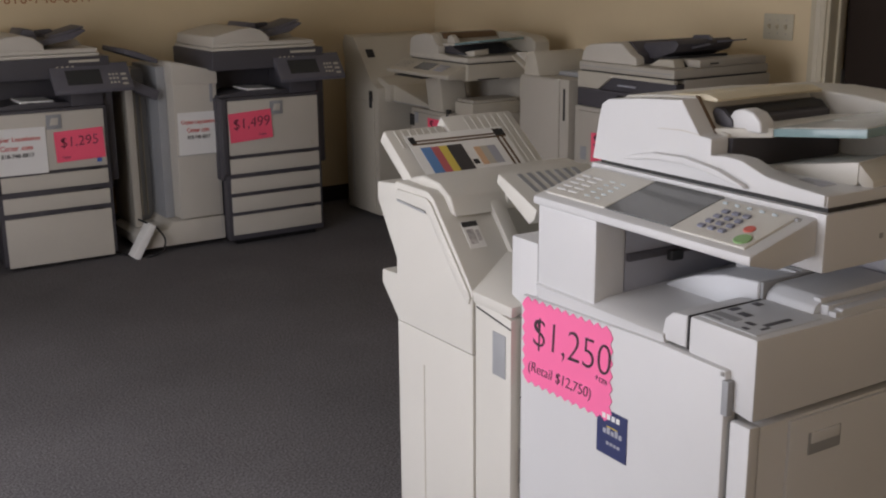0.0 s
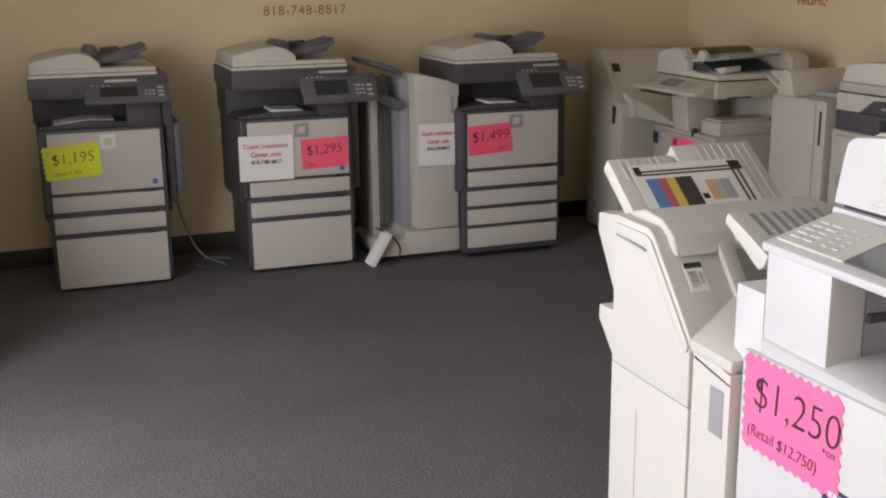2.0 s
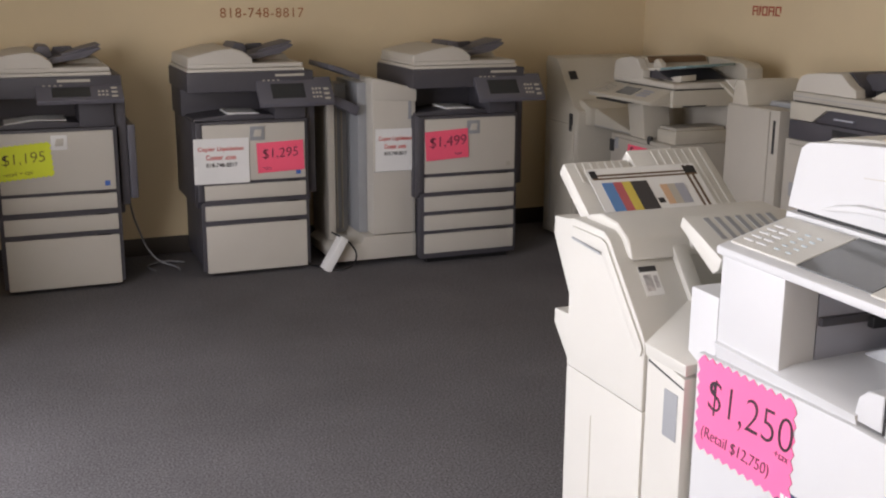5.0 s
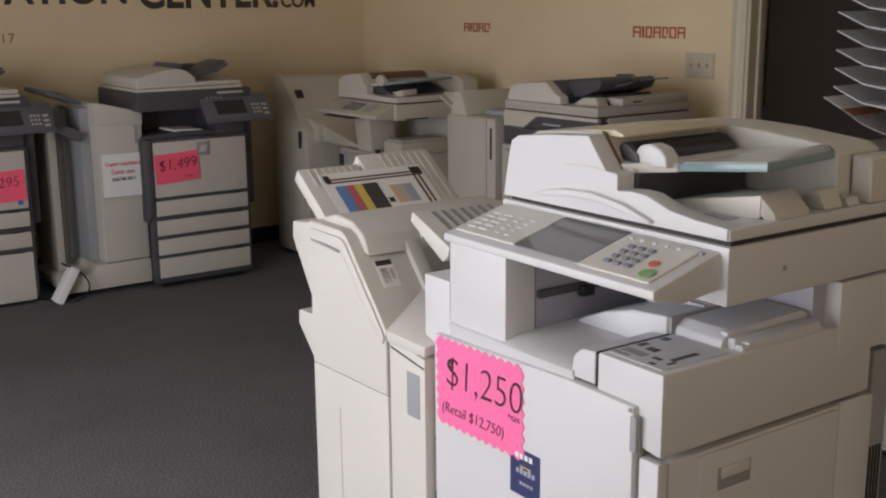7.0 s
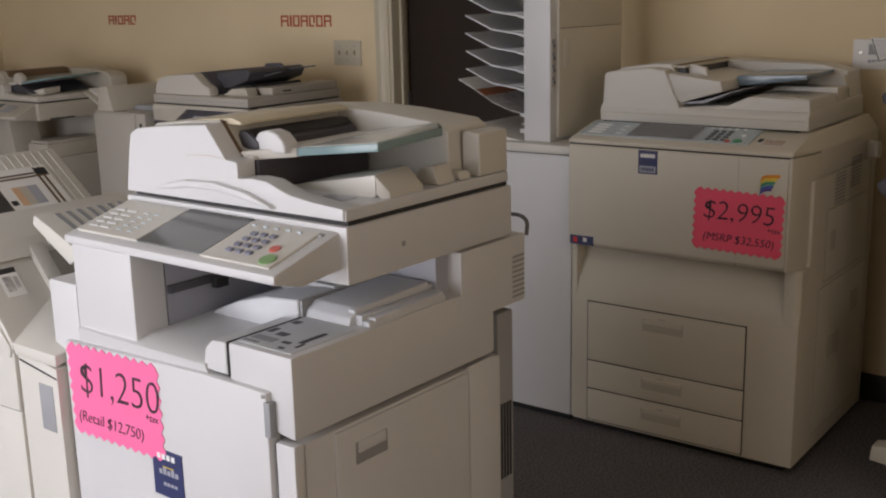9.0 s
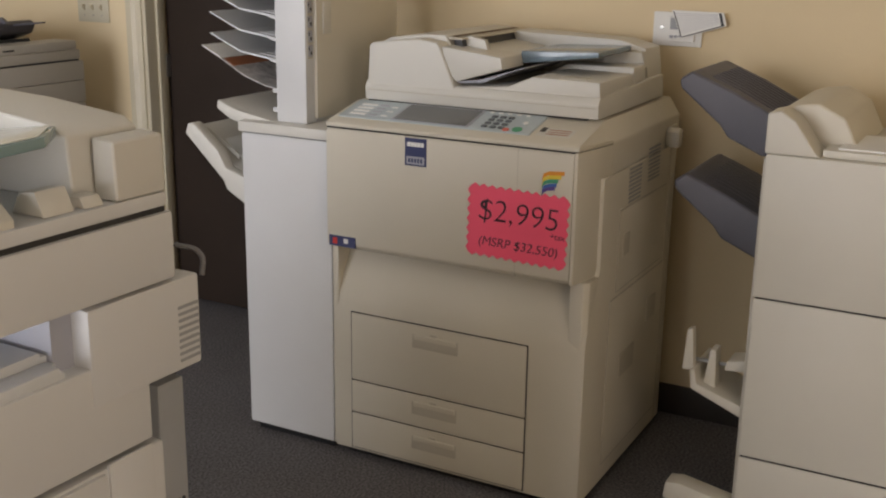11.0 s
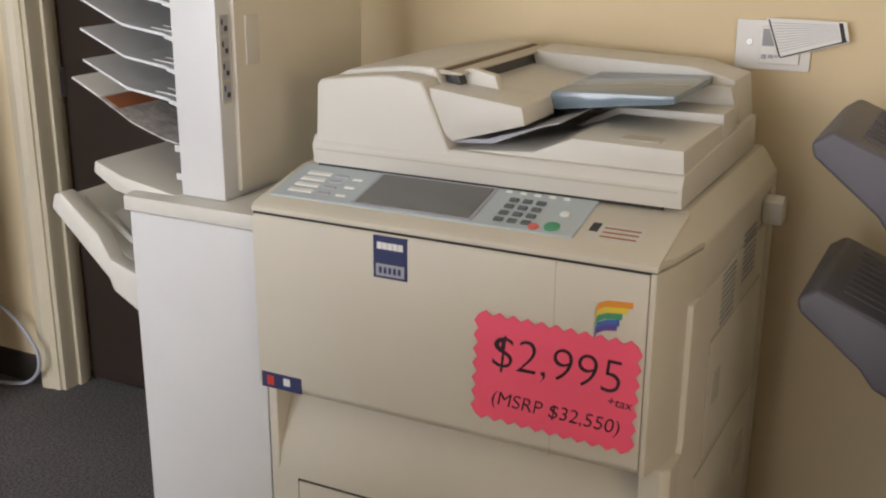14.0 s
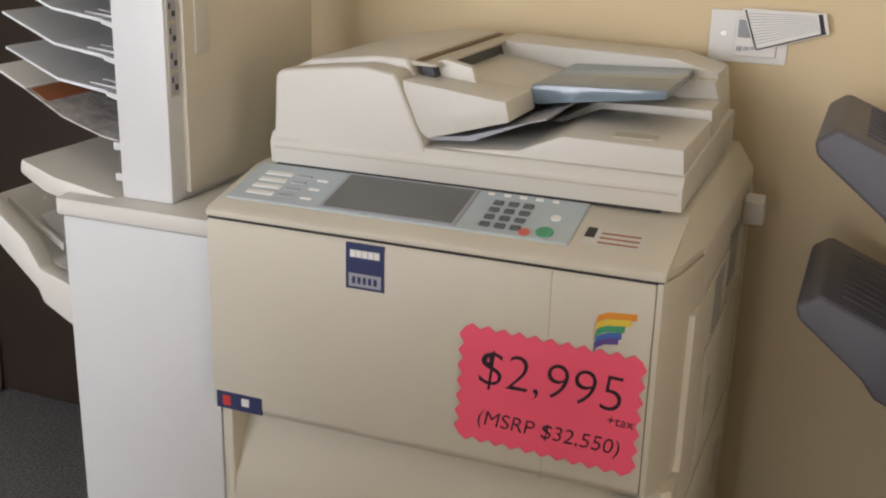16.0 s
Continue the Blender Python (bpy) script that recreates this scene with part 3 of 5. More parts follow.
    # right side: vents, hatch, latches, grips
    xs = W + 0.03
    hvent(ob, xs, 0.30, 0.40, 0.80, 0.90, 9)
    hvent(ob, xs, 0.46, 0.56, 0.83, 0.93, 9)
    pbox("hatch_seam", M_PUTTY, ob, (xs - 0.001, xs + 0.0014, 0.236, 0.634, 0.566, 0.794), 0)
    pbox("panel_seam", M_PUTTY, ob, (xs - 0.001, xs + 0.0010, 0.196, 0.664, 0.076, 0.554), 0)
    hatch = pbox("side_hatch", M_BEIGE, ob, (xs - 0.002, xs + 0.003, 0.24, 0.63, 0.57, 0.79), 0.004)
    pbox("hatch_grip", M_OLD, hatch, (xs + 0.002, xs + 0.005, 0.27, 0.32, 0.66, 0.72), 0.004)
    pbox("side_panel", M_BEIGE, ob, (xs - 0.002, xs + 0.002, 0.20, 0.66, 0.08, 0.55), 0.004)
    pbox("side_grip", M_OLD, ob, (xs + 0.001, xs + 0.004, 0.30, 0.42, 0.30, 0.37), 0.003)
    pbox("side_grip", M_OLD, ob, (xs + 0.001, xs + 0.004, 0.52, 0.60, 0.40, 0.47), 0.003)
    pbox("rear_post", M_OLD, ob, (xs - 0.01, xs + 0.003, 0.66, 0.715, 0.03, 0.96), 0.006)
    pprism("side_hook", M_ECRU, ob, [(0.605, 0.905), (0.605, 0.95), (0.622, 0.962), (0.65, 0.955), (0.65, 0.905)], "x", xs - 0.002, xs + 0.038, 0.008)
    # stickers
    st = pbox("badge", M_NAVY, ob, (0.25, 0.314, -0.0016, 0.002, 0.90, 0.973), 0, "navy and grey maker badge")
    pbox("badge_field", M_STICKER, st, (0.255, 0.309, -0.0022, -0.001, 0.904, 0.925), 0)
    for k in range(5):
        pbox("badge_block", M_PAPER, st, (0.2575 + 0.0100 * k, 0.2665 + 0.0100 * k, -0.0024, -0.001, 0.951, 0.9625), 0)
        pbox("badge_block", M_NAVY, st, (0.261 + 0.009 * k, 0.2665 + 0.009 * k, -0.0026, -0.001, 0.909, 0.920), 0)
    chip = pbox("badge", M_NAVY, ob, (0.008, 0.094, -0.0016, 0.002, 0.648, 0.678), 0, "small navy sticker with red square")
    pbox("badge_field", M_RED, chip, (0.02, 0.035, -0.0022, -0.001, 0.654, 0.672), 0)
    pbox("badge_field", M_PAPER, chip, (0.056, 0.07, -0.0022, -0.001, 0.658, 0.672), 0)
    rb = new("rainbow_badge")
    rb.parent = ob
    tagged(rb, "rainbow flag sticker")
    for z, mt, a in ((0.915, M_ORANGE, 0.0), (0.905, M_YELLOWPRINT, 0.004), (0.895, M_GREEN, 0.008), (0.884, M_BLUE, 0.010), (0.876, M_PURPLE, 0.012)):
        pts = [(0.64, z - 0.014), (0.645, z - 0.004), (0.657, z + 0.003), (0.70 - a * 2, z + 0.006), (0.70 - a * 2, z + 0.016), (0.66, z + 0.013), (0.645, z + 0.006)]
        pprism("stripe", mt, rb, pts, "y", -0.0014 - a * 0.02, -0.0006, 0)
    return ob


beige_copier(pose(3.13, 1.66, 0, 0, 0, -90))
price_card(pose(3.1275, 1.218, 0.694, 0, 1.6, -90), 0.266, 0.176, M_PINK, "$2,995", 0.082, "bright red-pink hand-lettered price card with zigzag edge on the beige copier", [("+tax", 0.022, 0.84, 0.40), ("(MSRP $32,550)", 0.034, 0.1, 0.14)], pos=(0.08, 0.52))


# ---- mailbox finisher beside the beige copier ----
def mailbox_finisher(m):
    ob = thing("mailbox_finisher", m, "pale finisher cabinet with a tall stacking mailbox of paper trays", "finisher")
    X0, X1 = -0.32, -0.012
    pbox("cabinet", M_WHITE, ob, (X0, X1, 0.04, 0.66, 0.025, 0.9285), 0.004)
    pbox("plinth", M_BLACK, ob, (X0 + 0.02, X1 - 0.01, 0.06, 0.62, 0, 0.026), 0)
    pprism("cabinet_top", M_IVORY, ob, [(X0 - 0.005, 0.03), (X1, 0.03), (X1, 0.66), (X0 - 0.06, 0.66), (X0 - 0.06, 0.28)], "z", 0.932, 0.962, 0.005)
    pbox("top_gap", M_SEAM, ob, (X0 + 0.004, X1 - 0.004, 0.045, 0.65, 0.925, 0.933), 0)
    pbox("door_gap", M_SEAM, ob, (X1 + 0.0002, X1 + 0.0068, 0.048, 0.6, 0.03, 0.928), 0)
    pbox("latch", M_SHADE, ob, (X1 - 0.004, X1 + 0.004, 0.034, 0.042, 0.66, 0.80), 0.002)
    # mailbox tower
    tw = pbox("tower", M_WHITE, ob, (-0.222, -0.118, 0.08, 0.56, 0.962, 1.72), 0.006)
    pbox("tower_side", M_BEIGE, tw, (-0.1185, -0.108, 0.12, 0.56, 0.975, 1.335), 0.003)
    pbox("tower_side", M_BEIGE, tw, (-0.1185, -0.108, 0.12, 0.56, 1.337, 1.71), 0.002)
    pbox("tower_grip", M_IVORY, tw, (-0.109, -0.105, 0.15, 0.19, 1.21, 1.30), 0.003)
    lab = pbox("instruction_label", M_OLD, tw, (-0.1180, -0.1165, 0.087, 0.114, 1.145, 1.305), 0)
    for k in range(4):
        z = 1.150 + 0.04 * k
        pbox("label_field", M_STICKER, lab, (-0.1168, -0.1155, 0.090, 0.111, z, z + 0.033), 0)
        pbox("label_mark", M_BLACK, lab, (-0.1158, -0.1148, 0.100, 0.108, z + 0.006, z + 0.015), 0)
        pbox("label_mark", M_BLACK, lab, (-0.1158, -0.1148, 0.092, 0.096, z + 0.018, z + 0.028), 0)
    # paper bins fan out on the far side
    for k in range(9):
        t = 1.195 + 0.0615 * k
        bn = pprism("paper_bin", M_PALE, ob, [(-0.222, t - 0.074), (-0.30, t - 0.062), (-0.385, t - 0.050), (-0.495, t - 0.002), (-0.495, t + 0.002), (-0.385, t - 0.045), (-0.30, t - 0.056), (-0.222, t - 0.066)], "y", 0.13, 0.43, 0)
        for j in range(6):
            pprism("rib", M_WHITE, bn, [(-0.222, t - 0.0665), (-0.33, t - 0.053), (-0.33, t - 0.0505), (-0.222, t - 0.060)], "y", 0.15 + 0.035 * j, 0.153 + 0.035 * j, 0)
        pprism("bin_clip", M_WHITE, bn, [(-0.222, t - 0.080), (-0.272, t - 0.066), (-0.272, t - 0.058), (-0.222, t - 0.066)], "y", 0.118, 0.132, 0.001)
    sh = [(-0.225, 1.040), (-0.30, 1.052), (-0.38, 1.078), (-0.46, 1.122), (-0.53, 1.155), (-0.53, 1.157), (-0.46, 1.124), (-0.38, 1.081), (-0.30, 1.055), (-0.225, 1.043)]
    pprism("printed_sheet", M_PAPERGREY, ob, sh, "y", 0.13, 0.42, 0, "grey photo print with an orange band")
    pprism("sheet_band", M_BROWNTEXT, ob, [(-0.42, 1.1025), (-0.455, 1.1215), (-0.455, 1.123), (-0.42, 1.104)], "y", 0.14, 0.40, 0)
    pprism("sheet_margin", M_PAPER, ob, [(-0.46, 1.1235), (-0.53, 1.1565), (-0.53, 1.159), (-0.46, 1.126)], "y", 0.13, 0.42, 0)
    for z in (0.985, 1.04):
        pbox("bin_clip", M_WHITE, ob, (-0.25, -0.222, 0.10, 0.112, z, z + 0.014), 0.002)
    # proof tray on top and deep output tray on the side
    pprism("proof_tray", M_IVORY, ob, [(-0.222, 0.962), (-0.36, 0.985), (-0.43, 1.01), (-0.435, 0.985), (-0.385, 0.955), (-0.32, 0.94), (-0.222, 0.94)], "y", 0.07, 0.56, 0.006)
    pprism("tray_fin", M_IVORY, ob, [(-0.25, 0.967), (-0.36, 0.99), (-0.36, 0.995), (-0.25, 0.975)], "y", 0.28, 0.286, 0)
    side = [(-0.32, 0.70), (-0.40, 0.745), (-0.41, 0.77), (-0.55, 0.90), (-0.54, 0.93), (-0.52, 0.935), (-0.43, 0.86), (-0.40, 0.81), (-0.32, 0.785)]
    tr = pprism("output_tray", M_IVORY, ob, side, "y", 0.06, 0.10, 0.006)
    pprism("output_tray", M_IVORY, ob, [(-0.32, 0.76), (-0.42, 0.80), (-0.54, 0.90), (-0.54, 0.92), (-0.42, 0.82), (-0.32, 0.78)], "y", 0.10, 0.50, 0.003)
    pprism("output_tray", M_IVORY, ob, side, "y", 0.50, 0.54, 0.006)
    pprism("tray_paper", M_PAPER, ob, [(-0.325, 0.784), (-0.42, 0.824), (-0.48, 0.874), (-0.48, 0.876), (-0.42, 0.827), (-0.325, 0.787)], "y", 0.16, 0.44, 0)
    pprism("tray_fin", M_IVORY, ob, [(-0.40, 0.825), (-0.52, 0.905), (-0.52, 0.915), (-0.40, 0.84)], "y", 0.125, 0.131, 0)
    return ob


mailbox_finisher(pose(3.13, 1.66, 0, 0, 0, -90))


# ---- white copier in the middle of the floor ----
def white_copier(m):
    ob = thing("white_copier", m, "white office copier with a tilted control panel and document feeder", "copier")
    W, D = 0.655, 0.58
    PX = 0.088                      # left edge of the front pillar
    pbox("body", M_WHITE, ob, (0.0, W, 0.02, D - 0.02, 0.03, 0.77), 0.008)
    pbox("base", M_BLACK, ob, (0.03, W - 0.03, 0.05, D - 0.05, 0.0, 0.03), 0)
    pbox("left_shoulder", M_WHITE, ob, (0.0, PX, 0.0, D - 0.02, 0.771, 0.953), 0.006)
    pbox("pillar", M_WHITE, ob, (PX, 0.263, 0.0, 0.072, 0.86, 1.035), 0.006)
    # output bay walls: the bay's shade is put into their grey
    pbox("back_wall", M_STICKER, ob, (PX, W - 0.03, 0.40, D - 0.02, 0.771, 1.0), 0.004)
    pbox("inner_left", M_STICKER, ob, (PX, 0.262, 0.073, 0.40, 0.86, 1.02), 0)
    # front door and the ledges above it
    door = pprism("front_door", M_WHITE, ob, [(0.05, 0.30), (0.605, 0.30), (0.605, 0.855), (0.45, 0.857), (0.05, 0.842)], "y", -0.012, 0.018, 0.006)
    pbox("hinge", M_SHADE, door, (0.600, 0.614, -0.014, 0.0, 0.78, 0.84), 0.002)
    pbox("hinge_pin", M_METAL, door, (0.595, 0.602, -0.0135, -0.01, 0.845, 0.852), 0.001)
    pbox("left_strip", M_WHITE, ob, (0.0, 0.048, -0.004, 0.019, 0.03, 0.765), 0.004)
    pbox("strip_mark", M_SEAM, ob, (0.012, 0.046, -0.0052, -0.003, 0.612, 0.617), 0)
    pbox("waste_flap", M_SEAM, ob, (0.035, 0.052, -0.006, 0.0, 0.42, 0.50), 0.002)
    pbox("right_strip", M_WHITE, ob, (0.612, W, -0.004, 0.019, 0.03, 0.772), 0.005)
    for k, (z0, z1) in enumerate(((0.165, 0.295), (0.035, 0.16))):
        d = pbox("paper_drawer", M_WHITE, ob, (0.05, 0.605, -0.010, 0.018, z0, z1), 0.005)
        pbox("drawer_grip", M_SHADE, d, (0.25, 0.41, -0.0115, -0.005, z1 - 0.05, z1 - 0.02), 0.003)
    # corner block at the right with its top plate
    pprism("corner_block", M_WHITE, ob, [(0.508, 0.80), (W, 0.78), (W, 0.919), (0.508, 0.919)], "y", 0.0, 0.54, 0.006)
    pbox("block_gap", M_SEAM, ob, (0.5055, 0.5085, -0.001, 0.40, 0.86, 0.9195), 0)
    pprism("ledge", M_WHITE, ob, [(-0.004, 0.86), (-0.008, 0.872), (0.03, 0.884), (0.09, 0.886), (0.40, 0.90), (0.40, 0.84), (0.0, 0.84)], "x", PX + 0.003, 0.455, 0.003)
    pprism("ledge_wing", M_WHITE, ob, [(0.445, 0.862), (0.452, 0.90), (0.47, 0.916), (0.505, 0.919), (0.505, 0.862)], "y", -0.002, 0.16, 0.004, seg=3)
    plate = pbox("top_plate", M_PALE, ob, (0.515, 0.640, 0.014, 0.165, 0.9192, 0.9205), 0, "pale grey jam-clearing instruction plate")
    for x, y, w2, d2 in ((0.520, 0.020, 0.034, 0.010), (0.522, 0.036, 0.05, 0.020), (0.520, 0.075, 0.012, 0.022), (0.545, 0.070, 0.022, 0.016), (0.600, 0.022, 0.012, 0.008), (0.585, 0.045, 0.018, 0.010), (0.610, 0.060, 0.010, 0.060), (0.622, 0.040, 0.006, 0.020), (0.520, 0.130, 0.016, 0.016)):
        pbox("plate_mark", M_GREY if w2 < 0.03 else M_SHADE, plate, (x, x + w2, y, y + d2, 0.9204, 0.9212), 0)
    # output tray, three ribbed steps
    pprism("exit_tray", M_PALE, ob, [(0.175, 0.918), (0.18, 0.932), (0.20, 0.945), (0.39, 0.950), (0.398, 0.918)], "x", 0.510, 0.615, 0.004)
    pprism("exit_step", M_PALE, ob, [(0.20, 0.918), (0.205, 0.932), (0.39, 0.937), (0.398, 0.918)], "x", 0.616, 0.65, 0.004)
    pprism("exit_slope", M_PALE, ob, [(0.266, 0.885), (0.285, 0.898), (0.35, 0.925), (0.42, 0.943), (0.504, 0.950), (0.504, 0.885)], "y", 0.165, 0.398, 0.006, seg=3)
    for k in range(8):
        pbox("exit_rib", M_PALE, ob, (0.36, 0.50, 0.262 + 0.017 * k, 0.267 + 0.017 * k, 0.930, 0.9525), 0)
    pbox("exit_split", M_SHADE, ob, (0.5042, 0.5098, 0.17, 0.395, 0.90, 0.9485), 0)
    for k in range(3):
        pbox("exit_terrace", M_PALE, ob, (0.600 + 0.016 * k, 0.616 + 0.016 * k, 0.19, 0.40, 0.915, 0.944 - 0.008 * k), 0.003)
    pbox("guide_rail", M_GREY, ob, (0.262, 0.272, 0.075, 0.30, 0.946, 0.960), 0)
    pbox("guide_knob", M_BLACK, ob, (0.270, 0.285, 0.17, 0.20, 0.936, 0.956), 0.002)
    # right side: lower cover with grip, rear column
    xs = W
    pbox("side_cover", M_WHITE, ob, (xs - 0.004, xs + 0.006, 0.085, 0.445, 0.06, 0.765), 0.004)
    pbox("side_grip", M_SHADE, ob, (xs + 0.004, xs + 0.008, 0.13, 0.21, 0.695, 0.735), 0.004)
    pbox("side_grip_lip", M_WHITE, ob, (xs + 0.004, xs + 0.010, 0.135, 0.205, 0.715, 0.735), 0.003)
    pbox("rear_cover", M_WHITE, ob, (xs - 0.004, xs + 0.004, 0.452, 0.535, 0.06, 0.775), 0.004)
    pbox("rear_column", M_SHADE, ob, (0.05, xs - 0.005, D - 0.022, D + 0.03, 0.04, 0.85), 0.004)
    vent(ob, xs - 0.004, D - 0.015, D + 0.025, 0.50, 0.66, 4)
    pbox("rear_box", M_WHITE, ob, (0.04, xs + 0.002, 0.435, 0.645, 0.862, 1.0), 0.006)
    hvent(ob, xs + 0.002, 0.60, 0.64, 0.875, 0.965, 9)
    tube("rear_cable", [(0.60, 0.66, 1.03), (0.645, 0.665, 1.02), (0.65, 0.66, 0.99)], 0.004, M_CABLE, ob)
    # scanner and control panel
    pprism("scanner", M_WHITE, ob, [(0.135, 1.004), (0.135, 1.102), (0.60, 1.102), (0.60, 1.004)], "x", 0.08, xs + 0.002, 0.006)
    pbox("scanner_screw", M_SHADE, ob, (xs + 0.001, xs + 0.0035, 0.27, 0.279, 1.045, 1.054), 0.002)
    y0, z0, y1, z1 = -0.005, 1.052, 0.137, 1.093
    pan = pprism("control_panel", M_WHITE, ob, [(-0.012, 1.036), (-0.012, 1.051), (0.0, 1.054), (0.14, 1.094), (0.14, 1.03), (0.05, 1.02)], "x", 0.086, 0.64, 0.005)
    slope_slab("panel_field", M_IVORY, ob, 0.10, 0.63, y0, z0, y1, z1, 0.0, 0.33, 0.1, 0.93, 0.004, bevel=0.001)
    slope_slab("panel_field", M_IVORY, ob, 0.10, 0.63, y0, z0, y1, z1, 0.66, 0.97, 0.06, 0.9, 0.004, bevel=0.001)
    slope_slab("screen", M_LCD, ob, 0.10, 0.63, y0, z0, y1, z1, 0.335, 0.655, 0.1, 0.95, 0.0035, "grey touch screen")
    ux, uy = Vector((1, 0, 0)), Vector((0, y1 - y0, z1 - z0)).normalized()
    o = Vector((0.0, y0, z0)) + uy * 0.036
    keypad(ob, o + ux * 0.495 + Vector((0, 0, 0.004)), ux, uy, 3, 4, 0.023, 0.019, 0.014, 0.010, M_BUTTON)
    keypad(ob, o + ux * 0.125 + Vector((0, 0, 0.0018)), ux, uy, 2, 5, 0.034, 0.016, 0.026, 0.007, M_WHITE, "programme_key")
    keypad(ob, o + ux * 0.20 + Vector((0, 0, 0.0018)), ux, uy, 2, 5, 0.03, 0.016, 0.014, 0.004, M_PANEL, "programme_key")
    keypad(ob, o + ux * 0.47 + uy * 0.082 + Vector((0, 0, 0.004)), ux, uy, 5, 1, 0.027, 0.02, 0.010, 0.004, M_PANEL, "function_key")
    for a, b, r, mt, nm in ((0.577, 0.048, 0.010, M_REDBUT, "stop_key"), (0.592, 0.016, 0.015, M_LIME, "start_key")):
        bm = bmesh.new()
        p = Vector((a, y0, z0)) + uy * (b + 0.012) + Vector((0, 0, 0.004))
        cylinder(bm, r, Matrix.Translation(p) @ Matrix.Rotation(math.atan2(z1 - z0, y1 - y0), 4, "X"), 0.006, 18)
        part(nm, bm, mt, ob, bevel=0.001, seg=1)
    pbox("panel_key", M_SHADE, ob, (0.607, 0.622, 0.112, 0.122, 1.083, 1.0905), 0.002)
    # document feeder: one front shell that drops from the tower to the lid in a long curve
    pbox("feeder_gap", M_SEAM, ob, (0.10, xs - 0.004, 0.145, 0.59, 1.101, 1.111), 0)
    pbox("feeder_lid", M_WHITE, ob, (0.095, xs, 0.1375, 0.592, 1.110, 1.1305), 0.004)
    pprism("feeder_shell", M_WHITE, ob, [(0.086, 1.110), (0.102, 1.19), (0.110, 1.220), (0.130, 1.231), (0.22, 1.241), (0.328, 1.249), (0.375, 1.191), (0.402, 1.189), (0.405, 1.185), (0.405, 1.160), (0.44, 1.163), (0.475, 1.161), (0.505, 1.151), (0.53, 1.143), (0.585, 1.136), (0.652, 1.1315), (0.652, 1.112)], "y", 0.134, 0.176, 0.004, seg=3)
    pprism("feeder_cover", M_IVORY, ob, [(0.09, 1.128), (0.104, 1.19), (0.113, 1.224), (0.134, 1.2365), (0.22, 1.246), (0.325, 1.252), (0.338, 1.236), (0.352, 1.205), (0.40, 1.192), (0.40, 1.128)], "y", 0.1775, 0.462, 0.004, seg=3)
    pprism("cover_strip", M_AGED, ob, [(0.250, 1.2495), (0.345, 1.2570), (0.368, 1.2500), (0.366, 1.2450), (0.250, 1.243)], "y", 0.182, 0.458, 0.0015)
    for k in range(4):
        pprism("strip_mark", M_OLD, ob, [(0.285, 1.2530), (0.325, 1.2560), (0.325, 1.2540), (0.285, 1.2510)], "y", 0.215 + 0.065 * k, 0.220 + 0.065 * k, 0)
    pprism("strip_edge", M_BROWNPRINT, ob, [(0.252, 1.2492), (0.256, 1.2496), (0.256, 1.247), (0.252, 1.247)], "y", 0.186, 0.458, 0)
    # charcoal prism stands in for the shadow behind the paper guide
    pprism("roller_slot_shade", M_GREY, ob, [(0.340, 1.222), (0.350, 1.234), (0.368, 1.230), (0.390, 1.215), (0.392, 1.200), (0.350, 1.202)], "y", 0.196, 0.456, 0.002)
    pprism("roller_lip", M_BLACK, ob, [(0.366, 1.2325), (0.370, 1.2325), (0.384, 1.2215), (0.380, 1.2215)], "y", 0.20, 0.452, 0)
    pprism("tower_edge", M_BROWNPRINT, ob, [(0.322, 1.2535), (0.329, 1.2515), (0.378, 1.191), (0.371, 1.191)], "y", 0.1725, 0.1785, 0)
    pprism("front_line", M_OLD, ob, [(0.27, 1.192), (0.33, 1.196), (0.376, 1.1925), (0.376, 1.1915), (0.33, 1.1945), (0.27, 1.191)], "y", 0.1334, 0.136, 0)
    pprism("swoosh", M_WHITE, ob, [(0.185, 1.124), (0.215, 1.136), (0.27, 1.147), (0.35, 1.150), (0.43, 1.140), (0.49, 1.122), (0.497, 1.116), (0.485, 1.117), (0.42, 1.129), (0.35, 1.137), (0.27, 1.135), (0.22, 1.127)], "y", 0.122, 0.138, 0.003, seg=3)
    pprism("paper_guide", M_WHITE, ob, [(0.372, 1.195), (0.374, 1.214), (0.390, 1.232), (0.412, 1.237), (0.436, 1.232), (0.452, 1.218), (0.456, 1.198)], "y", 0.200, 0.236, 0.006, seg=3)
    slab("input_tray", M_IVORY, ob, [(0.372, 0.172, 1.200), (0.462, 0.222, 1.207), (0.462, 0.462, 1.214), (0.372, 0.462, 1.203)], 0.017, 0.003)
    ext = slab("tray_extension", M_TEAL, ob, [(0.463, 0.222, 1.206), (0.652, 0.222, 1.227), (0.652, 0.395, 1.234), (0.59, 0.466, 1.232), (0.463, 0.466, 1.214)], 0.014, 0.002, "smoke-teal clear plastic tray extension")
    # thin pale sheet paints the gloss on top of the teal tray
    slab("tray_gloss", M_TRAYGLOSS, ext, [(0.470, 0.228, 1.2082), (0.646, 0.228, 1.2279), (0.646, 0.392, 1.2350), (0.587, 0.460, 1.2330), (0.470, 0.460, 1.2157)], 0.001, 0)
    slab("tray_mark", M_PANEL, ext, [(0.50, 0.33, 1.2158), (0.56, 0.33, 1.2224), (0.56, 0.336, 1.2226), (0.50, 0.336, 1.2160)], 0.001, 0)
    # dark block paints the deep shade in the cavity under the tray
    pbox("exit_cavity_shade", M_GREY, ob, (0.398, 0.412, 0.178, 0.462, 1.131, 1.186), 0)
    slab("paper_stop", M_IVORY, ob, [(0.435, 0.245, 1.136), (0.628, 0.240, 1.170), (0.612, 0.345, 1.172), (0.435, 0.345, 1.138)], 0.038, 0.003)
